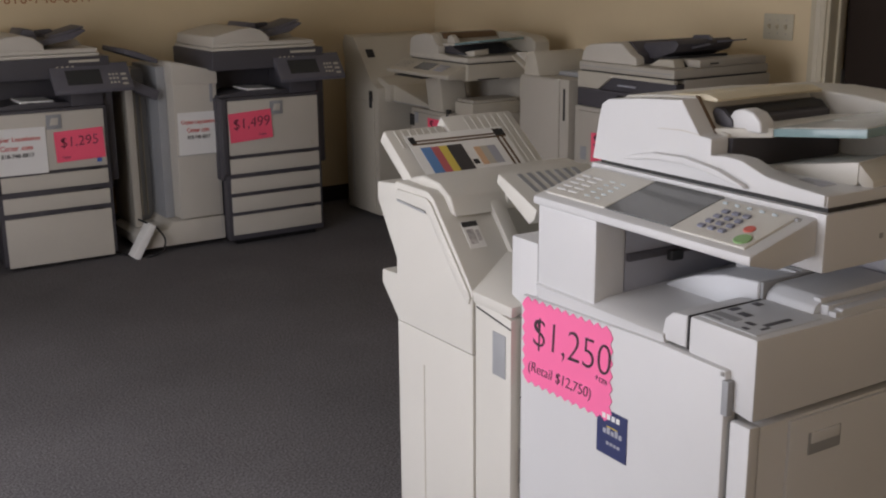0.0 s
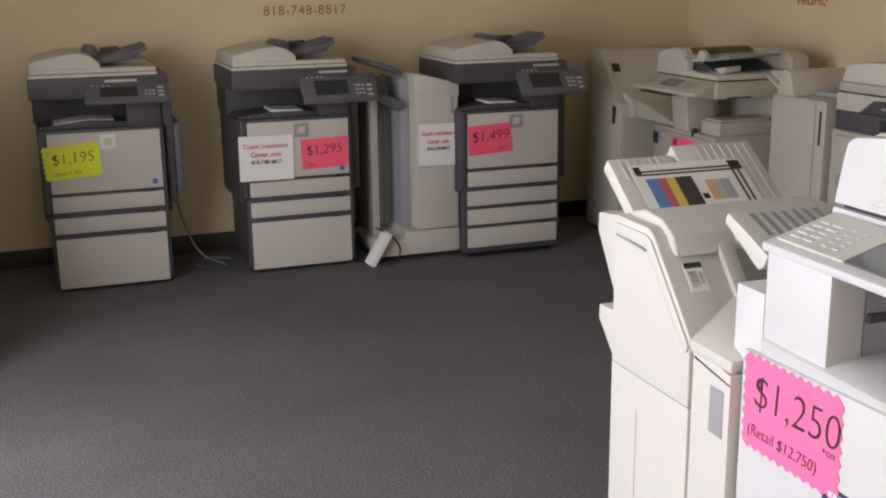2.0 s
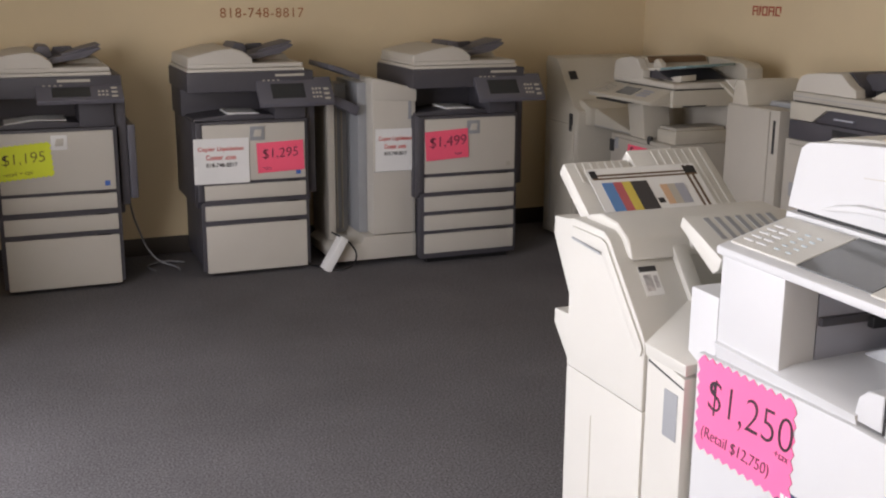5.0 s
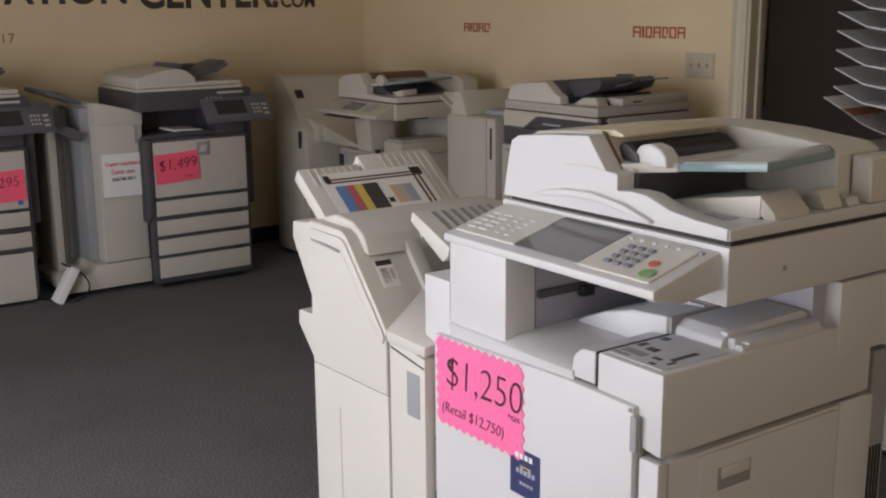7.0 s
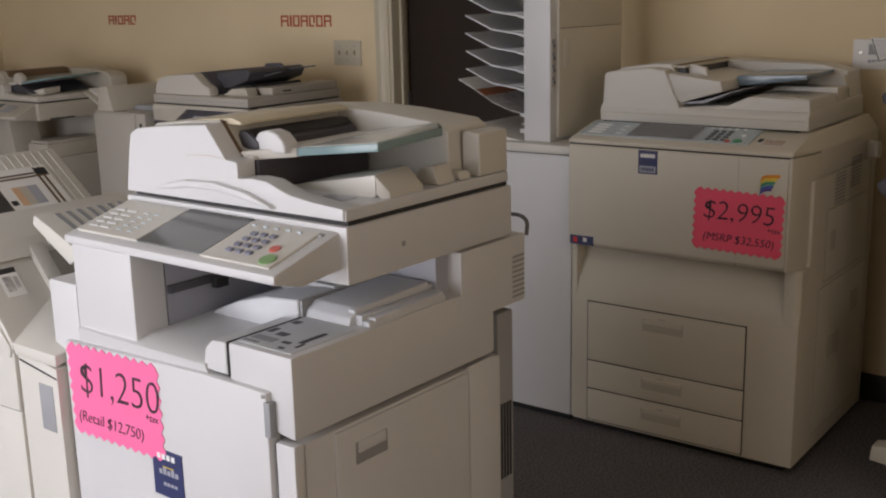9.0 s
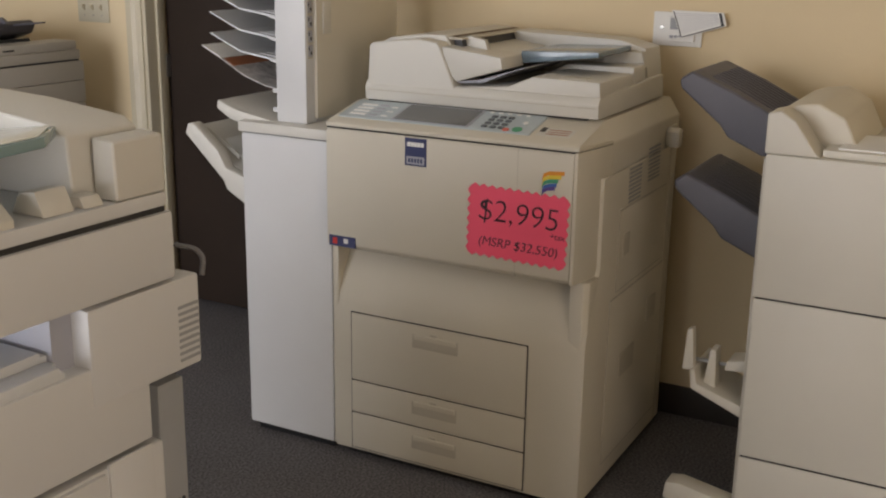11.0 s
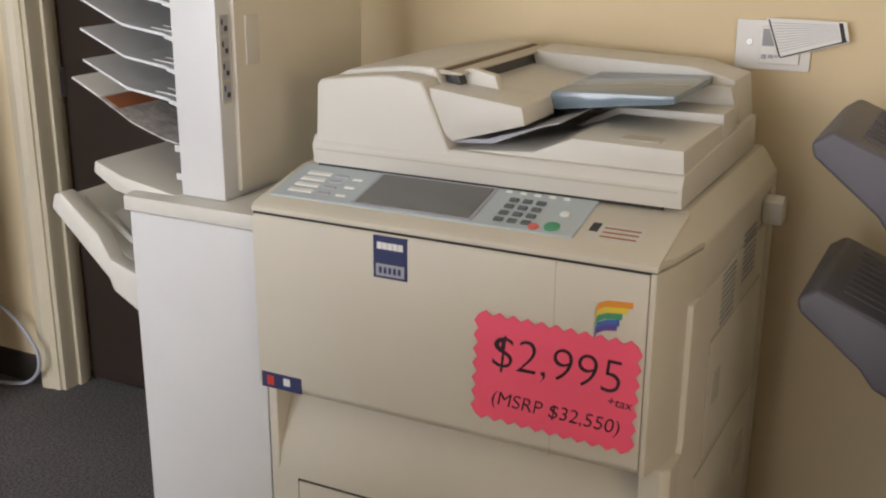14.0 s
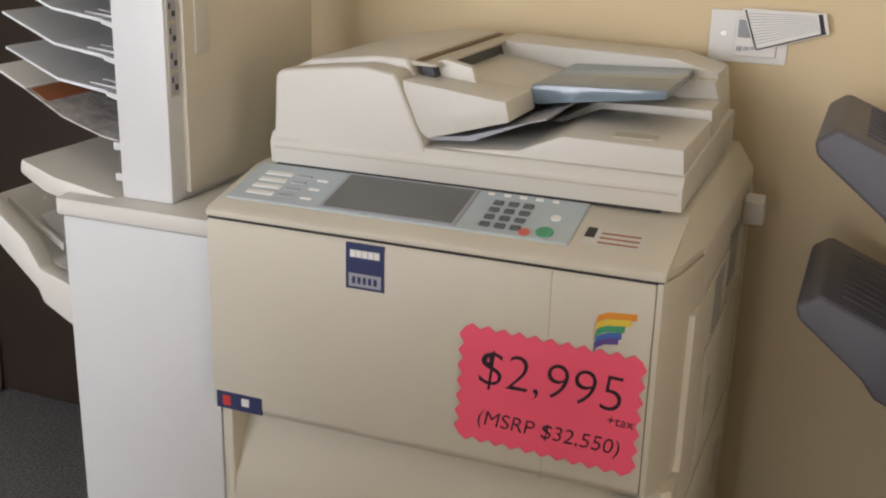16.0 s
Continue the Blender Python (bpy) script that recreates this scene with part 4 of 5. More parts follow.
    slab("paper_stop_end", M_IVORY, ob, [(0.629, 0.240, 1.168), (0.650, 0.252, 1.140), (0.646, 0.345, 1.140), (0.613, 0.345, 1.170)], 0.03, 0.002)
    pprism("paper_stop", M_IVORY, ob, [(0.585, 1.131), (0.60, 1.160), (0.63, 1.164), (0.645, 1.131)], "y", 0.39, 0.44, 0.004)
    pprism("paper_stop", M_IVORY, ob, [(0.605, 1.131), (0.615, 1.146), (0.64, 1.146), (0.648, 1.131)], "y", 0.452, 0.485, 0.003)
    pbox("lid_label", M_STICKER, ob, (0.54, 0.60, 0.19, 0.225, 1.130, 1.1322), 0)
    pbox("label_mark", M_SHADE, ob, (0.545, 0.575, 0.195, 0.203, 1.132, 1.1328), 0)
    pprism("rear_hood", M_IVORY, ob, [(0.095, 1.131), (0.112, 1.215), (0.134, 1.232), (0.22, 1.243), (0.34, 1.248), (0.45, 1.243), (0.585, 1.230), (0.606, 1.218), (0.610, 1.131)], "y", 0.468, 0.592, 0.006, seg=3)
    pprism("hood_wing", M_IVORY, ob, [(0.612, 1.131), (0.612, 1.214), (0.652, 1.211), (0.654, 1.131)], "y", 0.502, 0.593, 0.006, seg=3)
    # stickers on the door
    st = pbox("badge", M_NAVY, door, (0.297, 0.38, -0.0135, -0.011, 0.60, 0.69), 0, "navy maker sticker")
    for k in range(5):
        pbox("badge_block", M_STICKER, st, (0.315 + 0.011 * k, 0.323 + 0.011 * k, -0.0142, -0.013, 0.643, 0.652 + 0.004 * (k % 2)), 0)
    pbox("badge_line", M_YELLOWPRINT, st, (0.325, 0.355, -0.0142, -0.013, 0.657, 0.6585), 0)
    for k in range(4):
        pbox("badge_block", M_PAPER, st, (0.312 + 0.013 * k, 0.321 + 0.013 * k, -0.0142, -0.013, 0.672, 0.682), 0)
        pbox("badge_block", M_STICKER, st, (0.325 + 0.01 * k, 0.332 + 0.01 * k, -0.0142, -0.013, 0.622, 0.628), 0)
    return ob


AF = pose(1.21, 1.033, 0, 0, 0, -91.5) @ Matrix.Translation((-0.655, 0, 0))
white_copier(AF)
price_card(AF @ pose(0.068, -0.0125, 0.668, 0, -1.2, 0), 0.262, 0.168, M_HOTPINK, "$1,250", 0.088, "hot pink hand-lettered price card with zigzag edge on the white copier", [("+tax", 0.02, 0.84, 0.38), ("(Retail $12,750)", 0.031, 0.04, 0.13)], pos=(0.09, 0.48))


# ---- booklet finisher that stands against the white copier ----
def booklet_finisher(m):
    ob = thing("booklet_finisher", m, "tall off-white copier finisher with sloping front and upper sheet trays", "finisher")
    pprism("lower_cabinet", M_IVORY, ob, [(-0.203, 0.02), (0.122, 0.02), (0.122, 0.671), (-0.203, 0.663)], "y", -0.003, 0.50, 0.002)
    pprism("lower_cabinet", M_IVORY, ob, [(0.1225, 0.02), (0.253, 0.02), (0.253, 0.785), (0.1225, 0.803)], "y", 0.003, 0.50, 0.002)
    pprism("upper_housing", M_IVORY, ob, [(-0.203, 0.664), (0.12, 0.672), (0.12, 0.815), (0.095, 0.845), (-0.035, 0.988), (-0.06, 1.0), (-0.203, 1.0)], "y", -0.004, 0.165, 0.004, seg=3)
    pbox("rear_housing", M_IVORY, ob, (-0.203, 0.005, 0.167, 0.50, 0.664, 0.985), 0.008)
    pbox("rear_shelf", M_IVORY, ob, (0.007, 0.25, 0.167, 0.50, 0.80, 0.83), 0.006)
    pprism("housing_cheek", M_IVORY, ob, [(-0.19, 0.985), (-0.06, 0.985), (-0.04, 0.978), (0.09, 0.835), (0.112, 0.812), (0.118, 0.80), (0.112, 0.785), (0.085, 0.80), (-0.06, 0.96), (-0.19, 0.96)], "y", -0.009, -0.004, 0.002)
    pprism("cheek_line", M_SHADE, ob, [(-0.185, 0.962), (-0.06, 0.955), (-0.06, 0.950), (-0.185, 0.957)], "y", -0.0102, -0.0085, 0)
    pprism("slope_handle", M_IVORY, ob, [(-0.03, 0.978), (0.10, 0.835), (0.112, 0.845), (-0.018, 0.992)], "y", 0.125, 0.16, 0.004)
    bm = bmesh.new()
    for co in ((0.05, 0.164, 0.8935), (0.118, -0.003, 0.816), (0.253, 0.004, 0.812), (0.253, 0.004, 0.79), (0.118, 0.0, 0.79), (0.253, 0.165, 0.825), (0.118, 0.164, 0.79)):
        bm.verts.new(co)
    bmesh.ops.convex_hull(bm, input=bm.verts[:])
    part("slope_apron", bm, M_IVORY, ob, "", 0.003)
    def on_slope(x):
        return 0.845 + (0.095 - x) * 1.1
    def label_piece(name, material, parent, x0, x1, y0, y1, h, text=""):
        return pprism(name, material, parent, [(x0, on_slope(x0) - 0.002), (x0, on_slope(x0) + h), (x1, on_slope(x1) + h), (x1, on_slope(x1) - 0.002)], "y", y0, y1, 0, text)
    st = label_piece("warning_label", M_PAPER, ob, 0.012, 0.056, 0.036, 0.078, 0.0022, "small printed warning label")
    label_piece("label_mark", M_SEAM, st, 0.013, 0.021, 0.037, 0.077, 0.0032)
    label_piece("label_mark", M_PAPERGREY, st, 0.026, 0.050, 0.042, 0.060, 0.0032)
    label_piece("label_mark", M_PAPERGREY, st, 0.028, 0.046, 0.064, 0.073, 0.0032)
    # handle recess as a flat plate, its shadow given by the grey
    pbox("front_slot_shade", M_SHADE, ob, (0.188, 0.235, 0.0015, 0.014, 0.652, 0.747), 0.002)
    pbox("front_groove", M_OLD, ob, (-0.085, -0.0825, -0.0042, 0.003, 0.03, 0.585), 0)
    pprism("right_gap", M_SEAM, ob, [(0.128, 0.781), (0.252, 0.764), (0.252, 0.767), (0.128, 0.785)], "y", 0.0018, 0.014, 0)
    # wedge trays that stick out at the side
    # grey strip paints the crease shading between housing and trays
    pbox("crease_shade", M_SHADE, ob, (-0.2062, -0.2034, 0.004, 0.30, 0.58, 0.98), 0)
    pprism("side_tray", M_IVORY, ob, [(-0.37, 0.968), (-0.2065, 0.985), (-0.2065, 0.70), (-0.25, 0.745), (-0.345, 0.885), (-0.372, 0.925)], "y", 0.04, 0.44, 0.005)
    pprism("side_tray", M_IVORY, ob, [(-0.356, 0.748), (-0.2065, 0.757), (-0.2065, 0.58), (-0.27, 0.628), (-0.358, 0.712)], "y", 0.04, 0.44, 0.005)
    # raised stacking tray with ribs
    ux = Vector((-0.135, 0, 0.098)).normalized()
    uy = Vector((0, 1, 0))
    rot = Matrix((uy, ux, uy.cross(ux))).transposed().to_4x4()
    def flat(name, material, v0, v1, u0, u1, h0, h1, bevel=0.0, label=""):
        bm = bmesh.new()
        box(bm, v0, v1, u0, u1, h0, h1)
        o2 = part(name, bm, material, ob, label, bevel)
        o2.matrix_local = Matrix.Translation((-0.185, 0.0, 1.0)) @ rot
        return o2
    sgn = 1 if (uy.cross(ux)).z > 0 else -1
    def lay(a, b):
        return (a, b) if sgn > 0 else (-b, -a)
    flat("upper_tray", M_IVORY, 0.03, 0.195, -0.02, 0.165, *lay(-0.03, 0.004), 0.006)
    flat("upper_tray", M_IVORY, 0.20, 0.41, -0.04, 0.19, *lay(-0.03, 0.010), 0.008)
    for k in range(7):
        flat("tray_rib", M_IVORY, 0.055 + 0.019 * k, 0.061 + 0.019 * k, 0.10, 0.16, *lay(0.004, 0.0065), 0.001)
        flat("tray_rib", M_IVORY, 0.26 + 0.021 * k, 0.265 + 0.021 * k, 0.0, 0.18, *lay(0.010, 0.0120), 0.001)
    sh = flat("test_print", M_PAPER, 0.065, 0.35, -0.01, 0.13, *lay(0.0135, 0.0145), 0, "white colour test print with bars of colour")
    def ink(material, v0, v1, u0, u1, h=0.0149):
        bm = bmesh.new()
        box(bm, v0, v1, u0, u1, *lay(h - 0.0004, h + 0.0004))
        return part("printed_bar", bm, material, sh)
    for material, a, b in ((M_SKYPRINT, 0.09, 0.118), (M_ROSEPRINT, 0.118, 0.14), (M_SUNPRINT, 0.14, 0.162), (M_SOOTPRINT, 0.162, 0.205)):
        ink(material, a, b, -0.005, 0.085)
    for material, a, b in ((M_PEACHPRINT, 0.232, 0.25), (M_OLD, 0.25, 0.27), (M_STICKER, 0.27, 0.295)):
        ink(material, a, b, 0.01, 0.07)
    ink(M_BLACK, 0.21, 0.225, 0.015, 0.03)
    for a in (0.098, 0.108):
        ink(M_BROWNPRINT, 0.075, 0.345, a - 0.003, a + 0.002)
    for a in (0.318, 0.332):
        ink(M_BROWNPRINT, a - 0.003, a + 0.003, -0.008, 0.125, 0.0152)
    ink(M_BLACK, 0.315, 0.345, 0.10, 0.122, 0.0156)
    ink(M_BLACK, 0.072, 0.088, 0.10, 0.122, 0.0156)
    # roller housing and bridge towards the copier
    pprism("roller_housing", M_IVORY, ob, [(-0.20, 0.985), (-0.185, 1.008), (-0.13, 1.022), (-0.06, 1.016), (-0.01, 0.99), (0.01, 0.95)], "y", 0.025, 0.44, 0.008, seg=3)
    br = pprism("bridge_tray", M_IVORY, ob, [(0.028, 1.02), (0.036, 1.042), (0.10, 1.018), (0.178, 0.986), (0.168, 0.962), (0.15, 0.95)], "y", 0.12, 0.37, 0.005)
    for k in range(7):
        pprism("bridge_slot", M_SHADE, br, [(0.05, 1.0385), (0.12, 1.0108), (0.12, 1.006), (0.05, 1.034)], "y", 0.16 + 0.025 * k, 0.172 + 0.025 * k, 0)
    return ob


booklet_finisher(pose(1.2, 1.9, 0, 0, 0, -91.5))


# ---- dark grey and white copiers along the back wall ----
def office_copier(m, drawers, screen, left_open, label, tall_lcf=True, side_tray=True):
    """x from the left of the machine, front cover at y = 0."""
    ob = thing("office_copier", m, label, "copier", "copiers along the back wall")
    X0, X1, D = 0.0, 0.65, 0.60
    F0, F1 = 0.06, 0.587
    pbox("lower_body", M_GREY, ob, (0.055, 0.60, 0.02, 0.56, 0.03, 0.50), 0.006)
    pbox("base", M_BLACK, ob, (0.09, 0.57, 0.05, 0.53, 0.0, 0.03), 0)
    pbox("body", M_GREY, ob, (0.02, 0.63, 0.06, D, 0.36, 0.80), 0.01)
    pprism("front_corner", M_GREY, ob, [(0.0, 0.40), (0.0, 0.80), (0.09, 0.80), (0.09, 0.36), (0.04, 0.36)], "x", 0.025, 0.058, 0.006)
    pbox("back_column", M_GREY, ob, (0.01, 0.64, 0.30, D, 0.80, 0.97), 0.006)
    pbox("right_column", M_GREY, ob, (0.44, 0.60, 0.03, 0.30, 0.80, 0.945), 0.005)
    pbox("right_cover", M_GREY, ob, (0.60, 0.66, 0.06, 0.52, 0.40, 0.93), 0.012)
    pbox("scanner", M_GREY, ob, (0.0, 0.645, 0.02, D, 0.945, 1.045), 0.008)
    if side_tray:
        pbox("bypass_tray", M_SLATE, ob, (0.66, 0.70, 0.06, 0.46, 0.43, 0.80), 0.012)
    pbox("front_frame", M_GREY, ob, (0.04, 0.605, 0.012, 0.06, 0.03, 0.80), 0.003)
    # cream front door with badge
    door = pprism("front_door", M_CREAM, ob, [(F0, 0.785), (F1, 0.785), (F1, 0.495), (F0, 0.495)], "y", 0.0, 0.035, 0.006)
    pbox("badge", M_SHADE if screen else M_PAPER, door, (0.30, 0.375, -0.004, 0.001, 0.70, 0.772), 0.003)
    pprism("badge_mark", M_CREAM, door, [(0.315, 0.72), (0.325, 0.755), (0.36, 0.755), (0.355, 0.72)], "y", -0.006, -0.003, 0.001)
    pbox("sticker", M_BLUE if tall_lcf else M_OLD, door, (0.535, 0.56, -0.0012, 0.001, 0.515, 0.54), 0)
    for z0, z1 in drawers:
        d = pbox("paper_drawer", M_CREAM, ob, (F0, F1, 0.0, 0.03, z0, z1), 0.005)
        pbox("drawer_grip", M_BLACK, d, (F1 - 0.10, F1 - 0.04, 0.004, 0.02, z1 - 0.001, z1 + 0.007), 0)
    # exit tray with paper
    pprism("exit_tray", M_GREY, ob, [(0.03, 0.80), (0.03, 0.812), (0.25, 0.835), (0.44, 0.82), (0.44, 0.80)], "y", 0.05, 0.30, 0.002)
    pprism("tray_paper", M_PAPER, ob, [(0.10, 0.822), (0.25, 0.838), (0.38, 0.832), (0.38, 0.836), (0.25, 0.842), (0.10, 0.826)] if left_open else [(0.20, 0.83), (0.36, 0.83), (0.36, 0.834), (0.20, 0.84)], "y", 0.05, 0.25, 0)
    # panel
    p0, p1 = (0.25, 0.645) if not screen else (0.345, 0.735)
    yy0, zz0, yy1, zz1 = -0.06, (0.94 if not screen else 0.89), 0.03, 1.01
    pan = pprism("control_panel", M_SLATE, ob, [(yy0, zz0 - 0.02), (yy0 - 0.004, zz0), (yy1, zz1), (yy1, zz1 - 0.05)], "x", p0, p1, 0.004)
    slope_slab("screen", M_LCDDARK, ob, p0, p1, yy0, zz0, yy1, zz1, 0.18, 0.62, 0.18, 0.75, 0.003)
    ux, uy = Vector((1, 0, 0)), Vector((0, yy1 - yy0, zz1 - zz0)).normalized()
    o = Vector((p0, yy0, zz0))
    keypad(ob, o + ux * 0.285 + uy * 0.03, ux, uy, 3, 3 if screen else 2, 0.018, 0.024, 0.011, 0.011, M_OLD)
    keypad(ob, o + ux * 0.355 + uy * 0.02, ux, uy, 1, 3, 0.02, 0.028, 0.028, 0.012, M_OLD, "function_key")
    keypad(ob, o + ux * 0.04 + uy * (0.135 if screen else 0.1), ux, uy, 4, 1, 0.025, 0.02, 0.012, 0.006, M_OLD, "function_key")
    pbox("scanner_badge", M_OLD, ob, (p0 + 0.10, p0 + 0.25, 0.0175, 0.021, 1.018, 1.03), 0)
    # platen and feeder
    pbox("platen", M_CREAM, ob, (0.005, 0.60, 0.03, D - 0.02, 1.045, 1.062), 0.005)
    pbox("feeder_base", M_CREAM, ob, (0.012, 0.595, 0.035, D - 0.03, 1.064, 1.085), 0.005)
    pprism("feeder_tower", M_CREAM, ob, [(0.012, 1.08), (0.016, 1.118), (0.06, 1.130), (0.16, 1.152), (0.235, 1.160), (0.29, 1.145), (0.335, 1.11), (0.34, 1.08)], "y", 0.04, D - 0.04, 0.01, seg=3)
    pprism("roller_cover", M_SLATE, ob, [(0.265, 1.145), (0.285, 1.178), (0.335, 1.174), (0.355, 1.12), (0.32, 1.10)], "y", 0.22, 0.46, 0.008)
    pprism("input_tray", M_SLATE, ob, [(0.30, 1.115), (0.56, 1.175), (0.57, 1.165), (0.50, 1.125), (0.33, 1.095)], "y", 0.12, 0.40, 0.004)
    pprism("tray_wing", M_SLATE, ob, [(0.38, 1.14), (0.565, 1.188), (0.57, 1.180), (0.40, 1.134)], "y", 0.15, 0.36, 0.003)
    pprism("tray_fence", M_GREY, ob, [(0.34, 1.13), (0.36, 1.168), (0.44, 1.172), (0.46, 1.15)], "y", 0.30, 0.306, 0.001)
    pprism("rear_bump", M_CREAM, ob, [(0.40, 1.08), (0.43, 1.115), (0.56, 1.115), (0.585, 1.08)], "y", 0.26, D - 0.05, 0.008)
    return ob


LCF = ((0.402, 0.478), (0.295, 0.372), (0.02, 0.268))
FOUR = ((0.395, 0.475), (0.29, 0.37), (0.185, 0.268), (0.06, 0.165))
office_copier(pose(0.0, 5.55, 0), LCF, False, True, "charcoal and cream office copier with a yellow price card")
office_copier(pose(0.955, 5.55, 0), LCF, True, False, "charcoal and cream office copier with touch panel and white notice", side_tray=False)
office_copier(pose(2.09, 5.40, 0), FOUR, True, False, "charcoal and cream office copier with four paper drawers", False, side_tray=False)
price_card(pose(0.047, 5.548, 0.565, 0, -4, 0), 0.255, 0.155, M_YELLOW, "$1,195", 0.073, "yellow hand-lettered price card with zigzag edge", [("retail + tax", 0.03, 0.12, 0.1)], pos=(0.12, 0.45))
price_card(pose(1.29, 5.546, 0.53, 0, -2, 0), 0.245, 0.155, M_PINK, "$1,295", 0.07, "pink hand-lettered price card on a copier", pos=(0.1, 0.48), zig=False, small=[("+tax", 0.025, 0.1, 0.1)])
price_card(pose(2.155, 5.394, 0.565, 0, -3, 0), 0.245, 0.155, M_PINK, "$1,499", 0.078, "pink hand-lettered price card on a copier", pos=(0.08, 0.45), zig=False, small=[("+tax", 0.025, 0.65, 0.12)])
notice_sheet(pose(0.965, 5.545, 0.49, 0, 0.5, 0), 0.28, 0.23, "white notice sheet with red and black print on a copier", SHOP_BARS)


# ---- finisher between the two copiers ----
def floor_finisher(m):
    ob = thing("floor_finisher", m, "cream floor-standing finisher with sloping top and dark side trays", "finisher")
    pprism("cabinet", M_CREAM, ob, [(0.05, 0.165), (0.29, 0.165), (0.29, 0.93), (0.25, 0.945), (0.10, 0.985), (0.05, 0.993)], "y", 0.0, 0.50, 0.008)
    pprism("cap", M_CREAM, ob, [(0.046, 0.883), (0.294, 0.875), (0.294, 0.935), (0.25, 0.952), (0.10, 0.992), (0.046, 1.0)], "y", -0.006, 0.20, 0.006)
    pbox("mid_line", M_SHADE, ob, (0.052, 0.288, -0.0012, 0.002, 0.505, 0.509), 0)
    pbox("edge_strip", M_SHADE, ob, (0.276, 0.278, -0.0012, 0.002, 0.05, 0.88), 0)
    pbox("grip", M_SHADE, ob, (0.248, 0.268, -0.0015, 0.003, 0.78, 0.88), 0.003)
    pprism("plinth", M_CREAM, ob, [(-0.17, 0.03), (-0.18, 0.09), (-0.15, 0.115), (-0.02, 0.125), (0.0, 0.16), (0.295, 0.16), (0.295, 0.03)], "y", 0.0, 0.46, 0.01)
    # dark gap beside the cabinet, its shade painted as grey panels
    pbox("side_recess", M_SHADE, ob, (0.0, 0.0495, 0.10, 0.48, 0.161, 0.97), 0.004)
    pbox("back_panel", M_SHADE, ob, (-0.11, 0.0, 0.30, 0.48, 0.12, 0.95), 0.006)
    pbox("back_post", M_PUTTY, ob, (-0.15, -0.11, 0.16, 0.48, 0.12, 0.97), 0.006)
    for k in range(3):
        pbox("back_rib", M_OLD, ob, (-0.095 + 0.03 * k, -0.087 + 0.03 * k, 0.292, 0.302, 0.15, 0.85), 0.002)
    pprism("upper_tray", M_SLATE, ob, [(0.0, 0.99), (0.0, 1.015), (-0.10, 1.055), (-0.17, 1.075), (-0.175, 1.05), (-0.10, 1.025)], "y", 0.05, 0.42, 0.006)
    pprism("lower_tray", M_SLATE, ob, [(-0.02, 0.80), (0.0, 0.85), (-0.14, 0.915), (-0.25, 0.965), (-0.26, 0.935), (-0.15, 0.87)], "y", 0.05, 0.42, 0.006)
    return ob


floor_finisher(pose(1.845, 5.5, 0))
notice_sheet(pose(1.905, 5.492, 0.51, 0, 0.5, 0), 0.225, 0.225, "white notice sheet with red and black print on a finisher", SHOP_BARS)
ps = thing("white_box", pose(1.60, 5.44, 0.012, 0, 31, 0), "small white plastic power box leaning by the finisher", "power box")
pbox("case", M_PAPER, ps, (0, 0.04, 0, 0.09, 0, 0.20), 0.006)
tube("power_cable", [(1.66, 5.50, 0.2), (1.75, 5.46, 0.14), (1.78, 5.46, 0.05), (1.70, 5.44, 0.008), (1.62, 5.52, 0.008), (1.55, 5.7, 0.01), (1.5, 6.1, 0.2)], 0.005, M_BLACK, None)
tagged(bpy.data.objects["power_cable"], "black power cable looped on the carpet", "cable")
c2 = tube("loose_cable", [(0.66, 5.75, 0.42), (0.70, 5.78, 0.25), (0.78, 5.75, 0.08), (0.9, 5.72, 0.008), (0.75, 5.85, 0.008), (0.85, 5.95, 0.008), (0.95, 5.9, 0.008)], 0.005, M_CABLE)
tagged(c2, "grey cable trailing on the carpet beside a copier", "cable")
c3 = tube("wall_cable", [(XR - 0.06, 3.7, 0.28), (XR - 0.06, 3.35, 0.30), (XR - 0.06, 3.22, 0.27), (XR - 0.06, 3.12, 0.19), (XR - 0.06, 3.085, 0.12), (XR - 0.06, 3.12, 0.05), (XR - 0.06, 3.22, 0.012), (XR - 0.07, 3.7, 0.012)], 0.006, M_STICKER)
tagged(c3, "light grey cable looped beside the doorway", "cable")


# ---- older copiers along the side wall ----
def old_finisher(m):
    ob = thing("old_finisher", m, "aged cream copier finisher with a sloping top", "finisher", "machines along the side wall")
    pprism("cabinet", M_OLD, ob, [(0.0, 0.02), (0.40, 0.02), (0.40, 0.78), (0.34, 0.80), (0.24, 0.92), (0.18, 1.0), (0.12, 1.06), (0.0, 1.07)], "y", 0.0, 0.55, 0.012)
    pbox("door", M_OLD, ob, (0.02, 0.36, -0.008, 0.002, 0.06, 0.70), 0.006)
    pbox("slot", M_SEAM, ob, (0.31, 0.345, -0.0095, -0.004, 0.66, 0.76), 0.002)
    pbox("groove", M_SHADE, ob, (0.10, 0.103, -0.0095, -0.006, 0.08, 0.55), 0)
    pprism("label", M_SEAM, ob, [(0.19, 0.988), (0.225, 0.943), (0.226, 0.944), (0.191, 0.989)], "y", 0.04, 0.09, 0)
    pprism("side_tray", M_OLD, ob, [(-0.05, 1.03), (0.0, 1.06), (0.0, 0.90), (-0.04, 0.95)], "y", 0.02, 0.5, 0.005)
    pprism("bridge", M_OLD, ob, [(0.24, 0.70), (0.24, 0.80), (0.34, 0.84), (0.45, 0.80), (0.45, 0.70)], "y", 0.05, 0.5, 0.01)
    return ob


